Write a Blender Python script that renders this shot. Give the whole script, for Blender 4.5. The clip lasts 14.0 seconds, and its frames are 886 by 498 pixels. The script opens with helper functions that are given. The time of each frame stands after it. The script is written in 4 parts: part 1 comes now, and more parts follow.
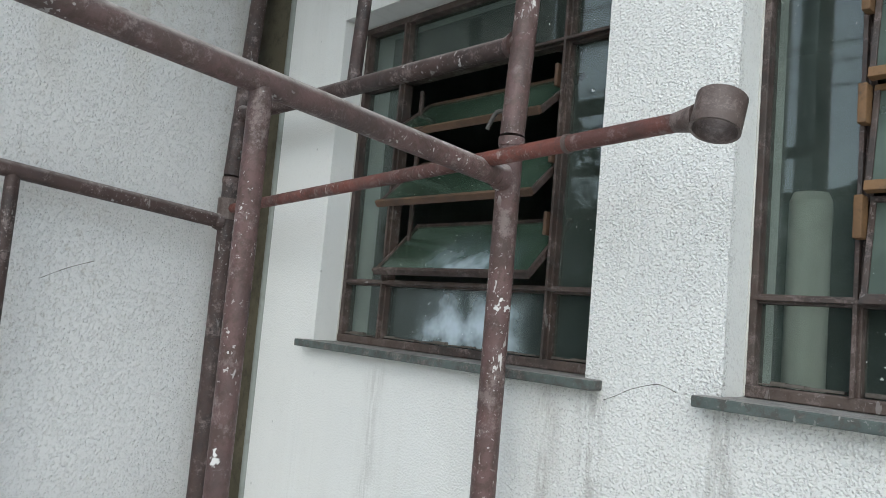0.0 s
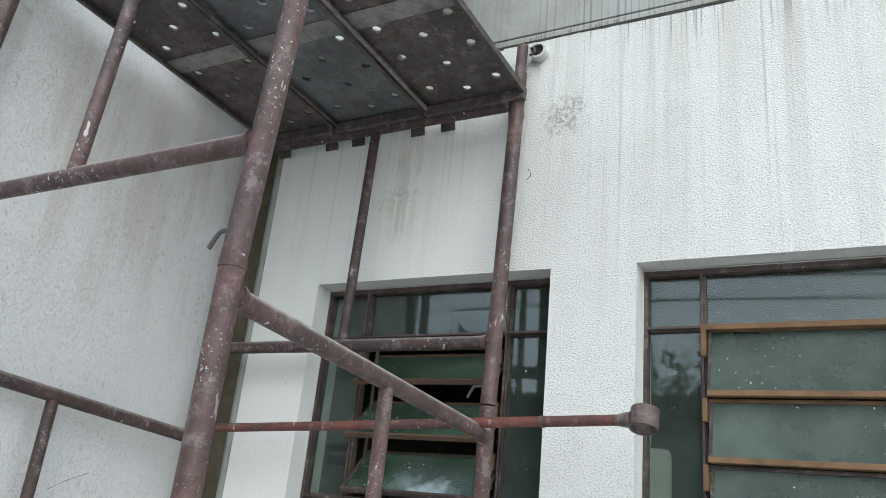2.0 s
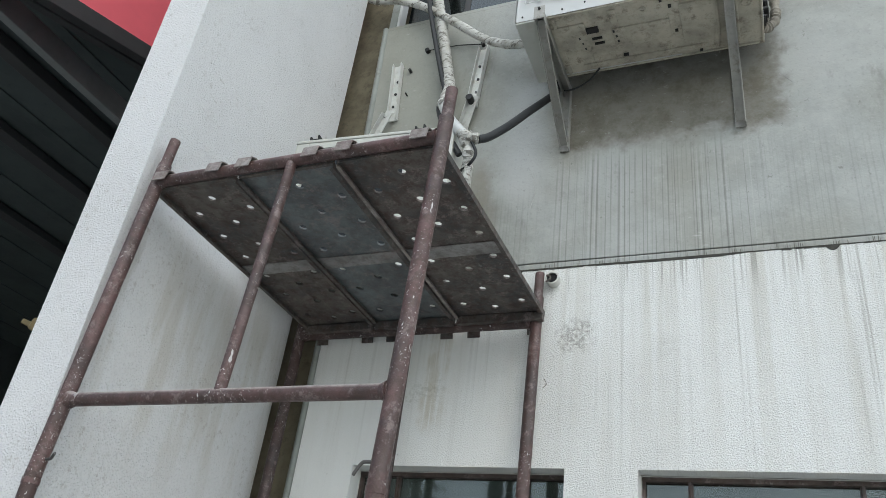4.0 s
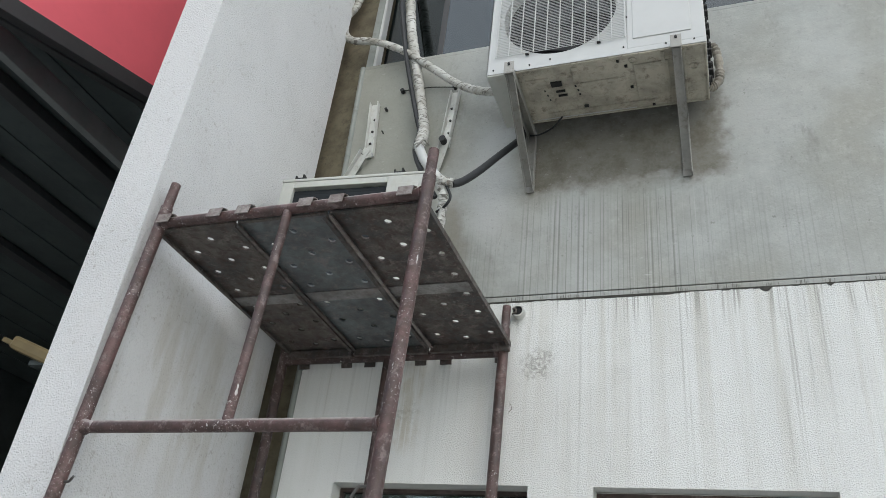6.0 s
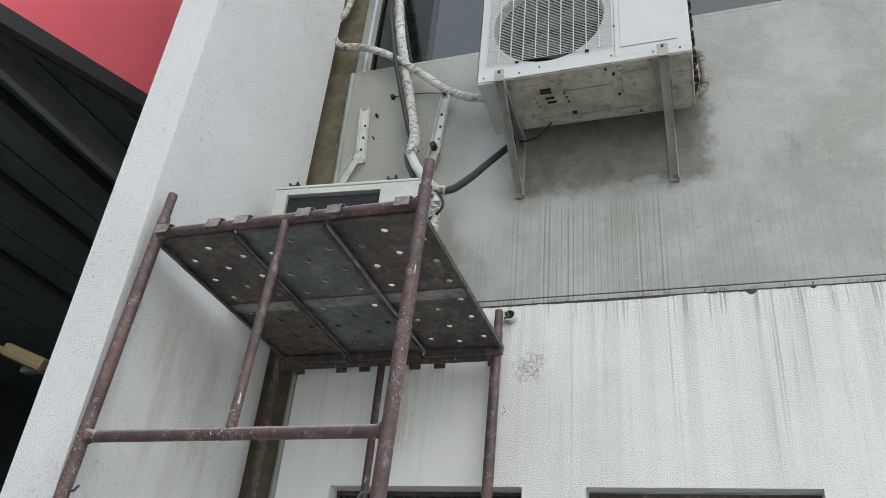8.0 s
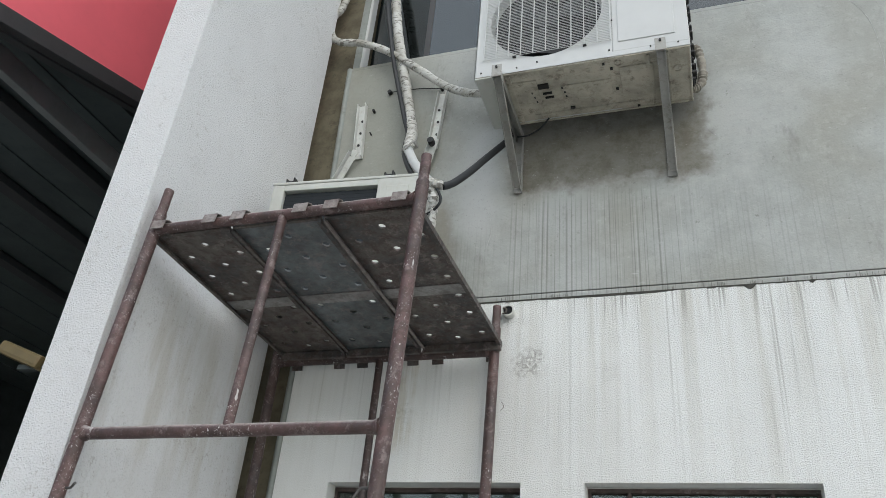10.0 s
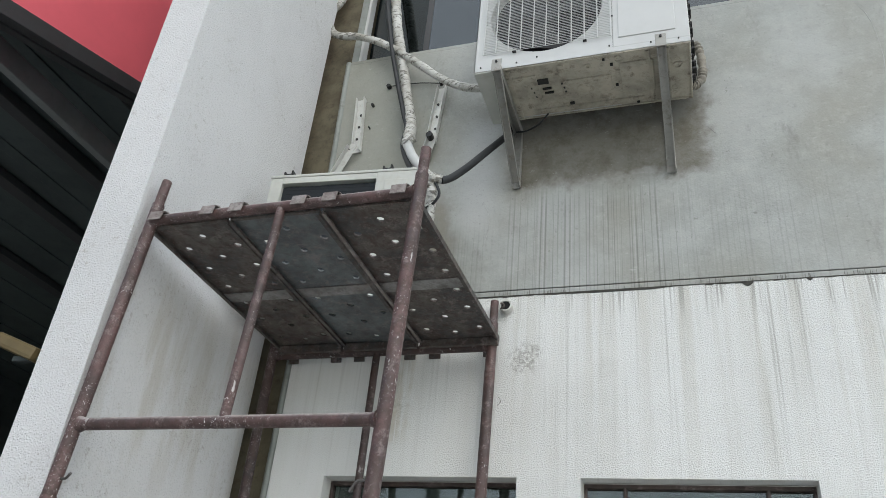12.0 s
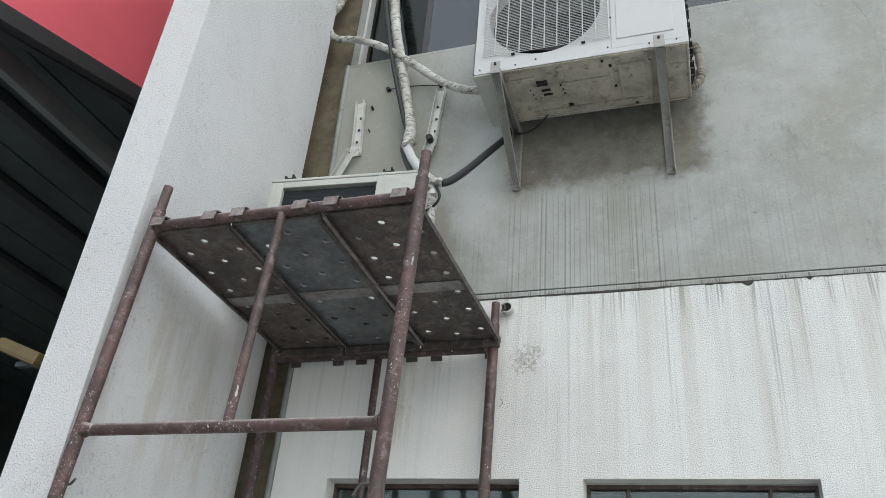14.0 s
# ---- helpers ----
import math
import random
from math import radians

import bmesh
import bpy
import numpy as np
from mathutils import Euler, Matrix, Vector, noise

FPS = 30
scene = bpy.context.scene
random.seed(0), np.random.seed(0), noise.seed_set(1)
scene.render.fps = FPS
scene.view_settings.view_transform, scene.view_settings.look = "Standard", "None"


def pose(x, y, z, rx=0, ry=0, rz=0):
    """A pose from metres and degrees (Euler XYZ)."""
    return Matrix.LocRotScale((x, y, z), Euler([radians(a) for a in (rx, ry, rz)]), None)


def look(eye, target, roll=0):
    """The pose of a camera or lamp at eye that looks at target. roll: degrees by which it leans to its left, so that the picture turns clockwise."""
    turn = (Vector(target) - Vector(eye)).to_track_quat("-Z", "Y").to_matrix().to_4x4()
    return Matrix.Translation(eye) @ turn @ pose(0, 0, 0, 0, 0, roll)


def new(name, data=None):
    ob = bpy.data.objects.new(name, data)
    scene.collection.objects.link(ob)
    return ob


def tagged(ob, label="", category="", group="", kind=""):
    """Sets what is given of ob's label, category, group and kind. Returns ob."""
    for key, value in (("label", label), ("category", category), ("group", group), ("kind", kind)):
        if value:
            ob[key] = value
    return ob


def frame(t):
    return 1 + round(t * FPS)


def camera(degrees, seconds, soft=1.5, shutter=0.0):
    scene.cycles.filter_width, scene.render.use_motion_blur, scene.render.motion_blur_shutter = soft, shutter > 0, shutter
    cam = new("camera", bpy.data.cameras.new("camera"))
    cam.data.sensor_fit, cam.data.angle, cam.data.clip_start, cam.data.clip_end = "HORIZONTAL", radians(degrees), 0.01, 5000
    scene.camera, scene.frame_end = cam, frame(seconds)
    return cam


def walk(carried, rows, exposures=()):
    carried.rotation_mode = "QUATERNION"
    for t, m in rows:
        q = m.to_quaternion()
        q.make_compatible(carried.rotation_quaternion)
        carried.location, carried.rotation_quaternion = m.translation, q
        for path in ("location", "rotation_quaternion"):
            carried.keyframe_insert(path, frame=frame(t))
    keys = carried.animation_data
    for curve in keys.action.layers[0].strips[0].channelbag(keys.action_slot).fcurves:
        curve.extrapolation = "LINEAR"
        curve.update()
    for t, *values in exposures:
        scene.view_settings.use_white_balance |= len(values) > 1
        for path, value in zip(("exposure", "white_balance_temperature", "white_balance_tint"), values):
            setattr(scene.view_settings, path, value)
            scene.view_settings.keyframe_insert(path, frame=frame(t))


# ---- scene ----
cam = camera(59.5, 14.0, 0.65)
PATH = [
    (0, (0.774, -1.069, 1.683), (-0.68, 0.292, 1.865), 5.1),
    (0.5, (0.737, -1.286, 1.669), (-0.554, 0.213, 1.967), 4.8),
    (1, (0.742, -1.49, 1.686), (-0.423, 0.087, 2.08), 4.9),
    (1.2, (0.751, -1.569, 1.688), (-0.384, 0.012, 2.153), 5.6),
    (1.5, (0.768, -1.691, 1.696), (-0.321, -0.099, 2.225), 6.2),
    (1.6, (0.759, -1.729, 1.699), (-0.307, -0.136, 2.27), 6.5),
    (2, (0.74, -1.908, 1.697), (-0.19, -0.273, 2.376), 5.9),
    (2.5, (0.731, -2.088, 1.707), (-0.119, -0.431, 2.435), 6.3),
    (3, (0.758, -2.235, 1.715), (-0.078, -0.634, 2.575), 8.2),
    (3.5, (0.69, -2.369, 1.696), (-0.128, -0.825, 2.669), 9.3),
    (3.7, (0.661, -2.427, 1.704), (-0.132, -0.878, 2.689), 8.8),
    (5.8, (0.683, -2.801, 1.66), (0.033, -1.21, 2.683), 6.8),
    (6, (0.703, -2.808, 1.66), (0.053, -1.216, 2.682), 6.9),
    (6.5, (0.715, -2.858, 1.663), (0.079, -1.262, 2.686), 6.8),
    (7, (0.691, -2.86, 1.659), (0.068, -1.258, 2.681), 6.7),
    (7.5, (0.69, -2.871, 1.663), (0.079, -1.262, 2.681), 5.8),
    (8, (0.684, -2.883, 1.66), (0.075, -1.274, 2.679), 5.7),
    (10.5, (0.681, -2.864, 1.66), (0.076, -1.248, 2.671), 5.4),
    (11, (0.67, -2.858, 1.661), (0.069, -1.239, 2.67), 5.6),
    (11.5, (0.672, -2.862, 1.656), (0.071, -1.244, 2.664), 5.8),
    (12, (0.672, -2.863, 1.653), (0.075, -1.241, 2.661), 5.8),
    (12.5, (0.673, -2.868, 1.653), (0.076, -1.247, 2.661), 5.6),
    (13, (0.679, -2.875, 1.658), (0.081, -1.254, 2.665), 5.3),
    (13.5, (0.683, -2.876, 1.656), (0.084, -1.255, 2.663), 5.3),
    (14, (0.675, -2.876, 1.655), (0.077, -1.256, 2.663), 5.3),
]
walk(cam, [(t, look(eye, target, roll)) for t, eye, target, roll in PATH],
     exposures=[(0.0, -0.02, 6150, 4), (1.0, 0.10, 6150, 4), (2.0, 0.11, 6150, 4), (3.0, 0.03, 6150, 4), (3.6, -0.06, 6150, 4), (6.0, -0.17, 6300, 6), (14.0, -0.14, 6300, 6)])

# ---------------------------------------------------------------- world and light
world = bpy.data.worlds.new("overcast_sky")
scene.world = world
world.use_nodes = True
wn, wl = world.node_tree.nodes, world.node_tree.links
sky = wn.new("ShaderNodeTexSky")
sky.sky_type = "NISHITA"
sky.sun_disc = False
sky.sun_elevation = radians(38)
sky.sun_rotation = radians(148)
sky.air_density, sky.dust_density, sky.ozone_density = 1.0, 2.0, 1.5
wl.new(sky.outputs[0], wn["Background"].inputs[0])
wn["Background"].inputs[1].default_value = 0.15
sun = new("sun", bpy.data.lights.new("sun", "SUN"))
sun.data.energy, sun.data.angle, sun.data.color = 3.6, radians(140), (1.0, 0.99, 0.97)
sun.matrix_world = look((4.2, -6.5, 4.6), (0, 0, 1))


# ---------------------------------------------------------------- material helpers
class Mat:
    """A small node-graph builder."""

    def __init__(self, name):
        self.m = bpy.data.materials.new(name)
        self.m.use_nodes = True
        self.n, self.l = self.m.node_tree.nodes, self.m.node_tree.links
        self.b = self.n["Principled BSDF"]
        self.co = self.n.new("ShaderNodeTexCoord").outputs["Object"]

    def put(self, socket, value):
        if hasattr(value, "is_linked"):
            self.l.new(value, socket)
        else:
            socket.default_value = value

    def scaled(self, x, y, z):
        mp = self.n.new("ShaderNodeMapping")
        mp.inputs["Scale"].default_value = (x, y, z)
        self.l.new(self.co, mp.inputs[0])
        return mp.outputs[0]

    def noise(self, scale, detail=3, rough=0.55, co=None):
        t = self.n.new("ShaderNodeTexNoise")
        t.inputs["Scale"].default_value = scale
        t.inputs["Detail"].default_value = detail
        t.inputs["Roughness"].default_value = rough
        self.l.new(co or self.co, t.inputs["Vector"])
        return t.outputs["Fac"]

    def cells(self, scale, co=None):
        t = self.n.new("ShaderNodeTexVoronoi")
        t.inputs["Scale"].default_value = scale
        self.l.new(co or self.co, t.inputs["Vector"])
        return t.outputs["Distance"]

    def ramp(self, value, lo, hi, a=0.0, b=1.0):
        t = self.n.new("ShaderNodeMapRange")
        t.inputs[1].default_value, t.inputs[2].default_value = lo, hi
        t.inputs[3].default_value, t.inputs[4].default_value = a, b
        t.interpolation_type = "SMOOTHSTEP"
        self.l.new(value, t.inputs[0])
        return t.outputs[0]

    def math(self, op, a, b=0.0):
        t = self.n.new("ShaderNodeMath")
        t.operation = op
        self.put(t.inputs[0], a)
        self.put(t.inputs[1], b)
        return t.outputs[0]

    def mix(self, fac, a, b):
        t = self.n.new("ShaderNodeMix")
        t.data_type = "RGBA"
        self.put(t.inputs["Factor"], fac)
        for i, v in ((6, a), (7, b)):
            if hasattr(v, "is_linked"):
                self.l.new(v, t.inputs[i])
            else:
                t.inputs[i].default_value = (*v, 1)
        return t.outputs[2]

    def axis(self, i):
        t = self.n.new("ShaderNodeSeparateXYZ")
        self.l.new(self.co, t.inputs[0])
        return t.outputs[i]

    def blot(self, x0, x1, z0, z1, soft, freq, warp):
        """A ragged stain on an upright wall, given by its rough width and height."""
        off = self.math("MULTIPLY", self.math("SUBTRACT", self.noise(freq, 4, 0.65), 0.5), warp * 4)
        x, z = self.math("ADD", self.axis(0), off), self.math("ADD", self.axis(2), off)
        wide = self.math("MULTIPLY", self.ramp(x, x0 - soft, x0 + soft), self.ramp(x, x1 + soft, x1 - soft))
        tall = self.math("MULTIPLY", self.ramp(z, z0 - soft, z0 + soft), self.ramp(z, z1 + soft, z1 - soft))
        return self.math("MULTIPLY", wide, tall)

    def bump(self, height, strength, distance):
        t = self.n.new("ShaderNodeBump")
        self.put(t.inputs["Strength"], strength)
        t.inputs["Distance"].default_value = distance
        self.l.new(height, t.inputs["Height"])
        self.l.new(t.outputs[0], self.b.inputs["Normal"])

    def done(self, color, rough=0.7, metal=0.0, spec=0.4):
        if hasattr(color, "is_linked"):
            self.l.new(color, self.b.inputs["Base Color"])
        else:
            self.b.inputs["Base Color"].default_value = (*color, 1)
        self.put(self.b.inputs["Roughness"], rough)
        self.b.inputs["Metallic"].default_value = metal
        self.b.inputs["Specular IOR Level"].default_value = spec
        return self.m


def stucco(name, base, streaks, grain, smooth_left):
    """Rough thrown plaster under white paint, with rain streaks."""
    k = Mat(name)
    big = k.noise(1.3, 4)
    col = k.mix(k.ramp(big, 0.35, 0.7), base, tuple(c * 0.93 for c in base))
    fine = k.noise(35, 4, 0.65)
    col = k.mix(k.ramp(fine, 0.55, 0.8, 0, 0.35), col, tuple(c * 0.78 for c in base))
    if streaks:
        z = k.axis(2)
        run = k.noise(1.0, 4, 0.6, k.scaled(13, 2, 0.35))
        thin = k.noise(1.0, 3, 0.6, k.scaled(45, 4, 0.5))
        high = k.math("MULTIPLY", k.ramp(z, 2.0, 3.0, 0.0, 1.0), k.ramp(k.noise(1.0, 2, 0.5, k.scaled(4, 1, 1.2)), 0.3, 0.6, 0.45, 1.0))
        low = k.math("MULTIPLY", k.ramp(z, 1.62, 1.3, 0, 0.32), k.ramp(z, 0.6, 1.3, 0.2, 1.0))
        reach = k.math("MAXIMUM", high, low)
        one = k.math("MULTIPLY", k.math("MULTIPLY", k.ramp(run, 0.43, 0.66), reach), k.ramp(k.axis(0), -0.15, 0.05, 0.4, 1.0))
        col = k.mix(k.math("MULTIPLY", one, 0.50), col, (0.50, 0.485, 0.42))
        two = k.math("MULTIPLY", k.math("MULTIPLY", k.ramp(thin, 0.54, 0.70), reach), k.ramp(k.axis(0), -0.3, 0.1, 0.45, 1.0))
        col = k.mix(k.math("MULTIPLY", two, 0.55), col, (0.30, 0.295, 0.255))
        drip = k.math("MULTIPLY", k.ramp(k.noise(1.0, 2, 0.6, k.scaled(60, 4, 1.5)), 0.54, 0.64), k.math("MULTIPLY", k.ramp(z, 2.98, 3.16), k.ramp(k.axis(0), -0.2, 0.0, 0.3, 1.0)))
        col = k.mix(k.math("MULTIPLY", drip, 0.6), col, (0.24, 0.235, 0.20))
        rub = k.math("MULTIPLY", k.blot(-0.03, 0.075, 2.83, 2.93, 0.035, 22, 0.05), k.ramp(k.noise(70, 3, 0.7), 0.40, 0.58))
        col = k.mix(k.math("MULTIPLY", rub, 0.75), col, (0.26, 0.255, 0.23))
        moss = k.math("MULTIPLY", k.blot(-0.60, -0.47, 2.66, 2.70, 0.05, 14, 0.08), k.ramp(k.noise(60, 3, 0.7), 0.42, 0.6))
        col = k.mix(k.math("MULTIPLY", moss, 0.6), col, (0.27, 0.27, 0.22))
        for x0, x1, z0, z1, much in ((0.008, 0.036, 1.30, 1.60, 0.60), (0.228, 0.256, 1.40, 1.60, 0.60), (-0.085, -0.05, 1.30, 1.60, 0.42), (-0.56, -0.53, 1.25, 1.56, 0.35), (-0.40, -0.33, 1.05, 1.32, 0.3)):
            seep = k.math("MULTIPLY", k.blot(x0, x1, z0, z1, 0.03, 10, 0.02), k.ramp(k.noise(1.0, 4, 0.7, k.scaled(70, 6, 9)), 0.38, 0.60))
            col = k.mix(k.math("MULTIPLY", seep, much), col, (0.20, 0.19, 0.17))
        tan = k.math("MULTIPLY", k.blot(-0.545, -0.47, 2.55, 3.1, 0.05, 9, 0.06), k.ramp(k.noise(1.0, 3, 0.6, k.scaled(60, 4, 2)), 0.35, 0.6))
        col = k.mix(k.math("MULTIPLY", tan, 0.55), col, (0.42, 0.37, 0.26))
    dirt = k.noise(4.5, 5, 0.7)
    col = k.mix(k.ramp(dirt, 0.62, 0.8, 0, 0.4), col, (0.36, 0.36, 0.33))
    pits = k.ramp(k.cells(9.0), 0.0, 0.045, 0.55, 0.0)
    col = k.mix(pits, col, (0.25, 0.25, 0.24))
    if not streaks:
        seep = k.math("MULTIPLY", k.ramp(k.noise(1.0, 4, 0.65, k.scaled(1, 9, 1.3)), 0.46, 0.66), k.math("MULTIPLY", k.ramp(k.axis(2), 2.05, 2.45), k.ramp(k.axis(2), 3.05, 2.75)))
        col = k.mix(k.math("MULTIPLY", seep, 0.42), col, (0.40, 0.37, 0.30))
        scuff = k.math("MULTIPLY", k.ramp(k.noise(24, 4, 0.7), 0.60, 0.68), k.ramp(k.noise(2.1, 2, 0.5), 0.52, 0.62))
        col = k.mix(k.math("MULTIPLY", scuff, 0.4), col, (0.30, 0.29, 0.26))
        fleck = k.math("MULTIPLY", k.ramp(k.noise(42, 4, 0.75), 0.56, 0.66), k.ramp(k.noise(2.6, 3, 0.6), 0.47, 0.62))
        col = k.mix(k.math("MULTIPLY", fleck, 0.45), col, (0.30, 0.28, 0.24))
    size = 1.9 if streaks else 1.75
    warp = k.n.new("ShaderNodeVectorMath")
    warp.operation = "ADD"
    spread = k.n.new("ShaderNodeTexNoise")
    spread.inputs["Scale"].default_value = 95
    shrink = k.n.new("ShaderNodeVectorMath")
    shrink.operation = "SCALE"
    shrink.inputs["Scale"].default_value = 0.008
    k.l.new(k.co, spread.inputs["Vector"])
    k.l.new(spread.outputs["Color"], shrink.inputs[0])
    k.l.new(k.co, warp.inputs[0])
    k.l.new(shrink.outputs[0], warp.inputs[1])
    grains = k.ramp(k.cells(112 * size, warp.outputs[0]), 0.12, 0.7, 1.0, 0.0)
    if not streaks:
        grains = k.ramp(k.cells(135, warp.outputs[0]), 0.08, 0.62, 1.0, 0.0)
    lumps = k.noise(85 * size if streaks else 105, 3, 0.65)
    h = k.math("ADD", k.math("MULTIPLY", grains, k.ramp(lumps, 0.35, 0.6, 0.45, 1.0) if streaks else k.ramp(lumps, 0.36, 0.60, 0.3, 1.0)), k.math("MULTIPLY", k.noise(420, 2), 0.3))
    h = k.math("ADD", h, k.math("MULTIPLY", k.noise(6, 2), 0.6))
    # dark specks put the relief's small shadows into the colour
    grain_shade = k.math("MULTIPLY", k.ramp(k.noise(215 if streaks else 170, 2, 0.5), 0.45, 0.36), k.ramp(k.noise(9, 3), 0.35, 0.6, 0.5, 1.0))
    strength = grain
    if smooth_left:
        part_way = k.ramp(k.axis(0), -0.35, 0.1, 0.12, 1.0)
        grain_shade = k.math("MULTIPLY", grain_shade, part_way)
        strength = k.math("MULTIPLY", k.ramp(k.axis(0), -0.75, 0.05, 0.35, 1.0), grain)
        # the window reveals were trowelled smoother than the face
        reveal = k.ramp(k.axis(1), 0.006, 0.02, 1.0, 0.38)
        grain_shade = k.math("MULTIPLY", grain_shade, reveal)
        strength = k.math("MULTIPLY", strength, reveal)
    col = k.mix(k.math("MULTIPLY", grain_shade, 0.70 * grain if streaks else 0.18), col, (0.24, 0.225, 0.22))
    k.bump(h, strength, 0.0036 if streaks else 0.0034)
    return k.done(col, 0.82, spec=0.25)


def concrete(name):
    """Bare trowelled concrete, streaked by rain towards its lower edge."""
    k = Mat(name)
    col = k.mix(k.ramp(k.noise(1.8, 6, 0.7), 0.36, 0.62), (0.375, 0.388, 0.372), (0.295, 0.308, 0.29))
    col = k.mix(k.ramp(k.noise(0.9, 3, 0.6), 0.45, 0.65, 0, 0.5), col, (0.30, 0.285, 0.235))
    col = k.mix(k.ramp(k.noise(11, 6, 0.75), 0.45, 0.7, 0, 0.4), col, (0.42, 0.42, 0.40))
    col = k.mix(k.ramp(k.noise(5, 5, 0.8, k.scaled(1, 1, 0.45)), 0.55, 0.72, 0, 0.5), col, (0.17, 0.17, 0.155))
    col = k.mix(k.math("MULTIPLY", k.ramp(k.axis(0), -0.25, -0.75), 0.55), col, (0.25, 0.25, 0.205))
    run = k.noise(1.0, 2, 0.55, k.scaled(95, 3, 0.3))
    wide = k.noise(1.0, 2, 0.5, k.scaled(4, 1, 0.4))
    low = k.math("MULTIPLY", k.ramp(k.axis(2), 3.80, 3.45), k.ramp(wide, 0.36, 0.56, 0.05, 0.32))
    low = k.math("MAXIMUM", low, k.blot(-0.08, 0.70, 3.0, 3.66, 0.09, 3, 0.03))
    lines = k.math("MULTIPLY", k.ramp(run, 0.53, 0.62), low)
    col = k.mix(k.math("MULTIPLY", lines, 0.5), col, (0.115, 0.115, 0.11))
    col = k.mix(k.math("MULTIPLY", k.ramp(run, 0.44, 0.32), k.math("MULTIPLY", low, 0.35)), col, (0.46, 0.46, 0.45))
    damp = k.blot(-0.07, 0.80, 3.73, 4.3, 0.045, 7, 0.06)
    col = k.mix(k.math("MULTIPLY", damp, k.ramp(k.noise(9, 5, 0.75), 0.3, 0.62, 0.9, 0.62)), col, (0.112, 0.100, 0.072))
    # pale patch painted to counter the outdoor unit's shade here
    shade_offset = k.blot(-0.34, -0.12, 3.5, 4.15, 0.09, 4, 0.06)
    col = k.mix(k.math("MULTIPLY", shade_offset, 0.7), col, (0.47, 0.48, 0.47))
    rusty = k.blot(-0.46, -0.36, 3.35, 3.72, 0.06, 7, 0.06)
    col = k.mix(k.math("MULTIPLY", rusty, 0.55), col, (0.20, 0.175, 0.13))
    col = k.mix(k.ramp(k.noise(65, 4, 0.75), 0.54, 0.72, 0, 0.35), col, (0.20, 0.20, 0.19))
    col = k.mix(k.ramp(k.noise(40, 4, 0.8, k.scaled(0.5, 1, 1)), 0.60, 0.72, 0, 0.4), col, (0.47, 0.47, 0.45))
    chip = k.math("MULTIPLY", k.ramp(k.noise(34, 3, 0.7), 0.64, 0.69), k.ramp(k.noise(5, 2), 0.48, 0.6))
    col = k.mix(k.math("MULTIPLY", chip, 0.55), col, (0.16, 0.16, 0.145))
    spots = k.ramp(k.cells(7), 0.0, 0.03, 0.7, 0.0)
    col = k.mix(spots, col, (0.15, 0.15, 0.14))
    pale = k.ramp(k.noise(28, 3, 0.7, k.scaled(0.25, 1, 1)), 0.68, 0.76, 0, 0.5)
    col = k.mix(pale, col, (0.46, 0.46, 0.44))
    k.bump(k.math("ADD", k.noise(14, 5, 0.7), k.math("MULTIPLY", k.noise(120, 3), 0.4)), 0.35, 0.006)
    return k.done(col, 0.8, spec=0.3)


def worn_paint(name, base, alt, splash, rust=0.5, rough=0.55, dust=0.0):
    """Old paint on steel: dull and rubbed patches, rust, dust lying on top, drops and smears of white wall paint."""
    k = Mat(name)
    col = k.mix(k.ramp(k.noise(6, 4, 0.65), 0.38, 0.64), base, alt)
    col = k.mix(k.ramp(k.noise(30, 5, 0.8), 0.45, 0.60, 0, rust), col, (0.060, 0.038, 0.032))
    col = k.mix(k.ramp(k.noise(19, 6, 0.85), 0.52, 0.64, 0, 0.55), col, (0.23, 0.185, 0.175))
    if dust:
        up = k.n.new("ShaderNodeSeparateXYZ")
        geo = k.n.new("ShaderNodeNewGeometry")
        k.l.new(geo.outputs["Normal"], up.inputs[0])
        lie = k.math("MULTIPLY", k.ramp(up.outputs[2], 0.25, 0.85), k.ramp(k.noise(45, 4, 0.7), 0.32, 0.6, 0.35, 1.0))
        col = k.mix(k.math("MULTIPLY", lie, dust), col, (0.44, 0.41, 0.39))
    gate = k.ramp(k.noise(3.4, 3, 0.65), 0.47, 0.66, 0.05, 0.9)
    drops = k.math("MULTIPLY", k.ramp(k.noise(150, 3, 0.6), 0.635, 0.66), gate)
    col = k.mix(k.math("MULTIPLY", drops, splash), col, (0.58, 0.56, 0.54))
    runs = k.math("MULTIPLY", k.ramp(k.noise(1, 3, 0.6, k.scaled(55, 55, 15)), 0.655, 0.685), gate)
    col = k.mix(k.math("MULTIPLY", runs, splash), col, (0.66, 0.65, 0.63))
    smear_or_cloud = k.math("MULTIPLY", k.ramp(k.noise(26, 3, 0.6), 0.675, 0.70), k.ramp(k.noise(2.2, 2), 0.5, 0.6))
    col = k.mix(k.math("MULTIPLY", smear_or_cloud, splash), col, (0.70, 0.70, 0.68))
    k.bump(k.math("ADD", k.noise(60, 4, 0.7), k.noise(240, 2)), 0.4, 0.0018)
    return k.done(col, k.ramp(k.noise(25, 3), 0.35, 0.65, rough - 0.12, rough + 0.15), spec=0.4)


def plain(name, base, rough=0.6, metal=0.0, vary=0.2, scale=8.0, bump=0.15, dirt=None, spec=0.4):
    k = Mat(name)
    dark = tuple(c * (1 - vary) for c in base)
    col = k.mix(k.ramp(k.noise(scale, 4, 0.65), 0.35, 0.7), base, dark)
    col = k.mix(k.ramp(k.noise(scale * 8, 3, 0.7), 0.55, 0.8, 0, 0.5), col, tuple(c * (1 - 1.6 * vary) for c in base))
    if dirt:
        col = k.mix(k.ramp(k.noise(scale * 2.3, 5, 0.75), 0.5, 0.72, 0, 0.75), col, dirt)
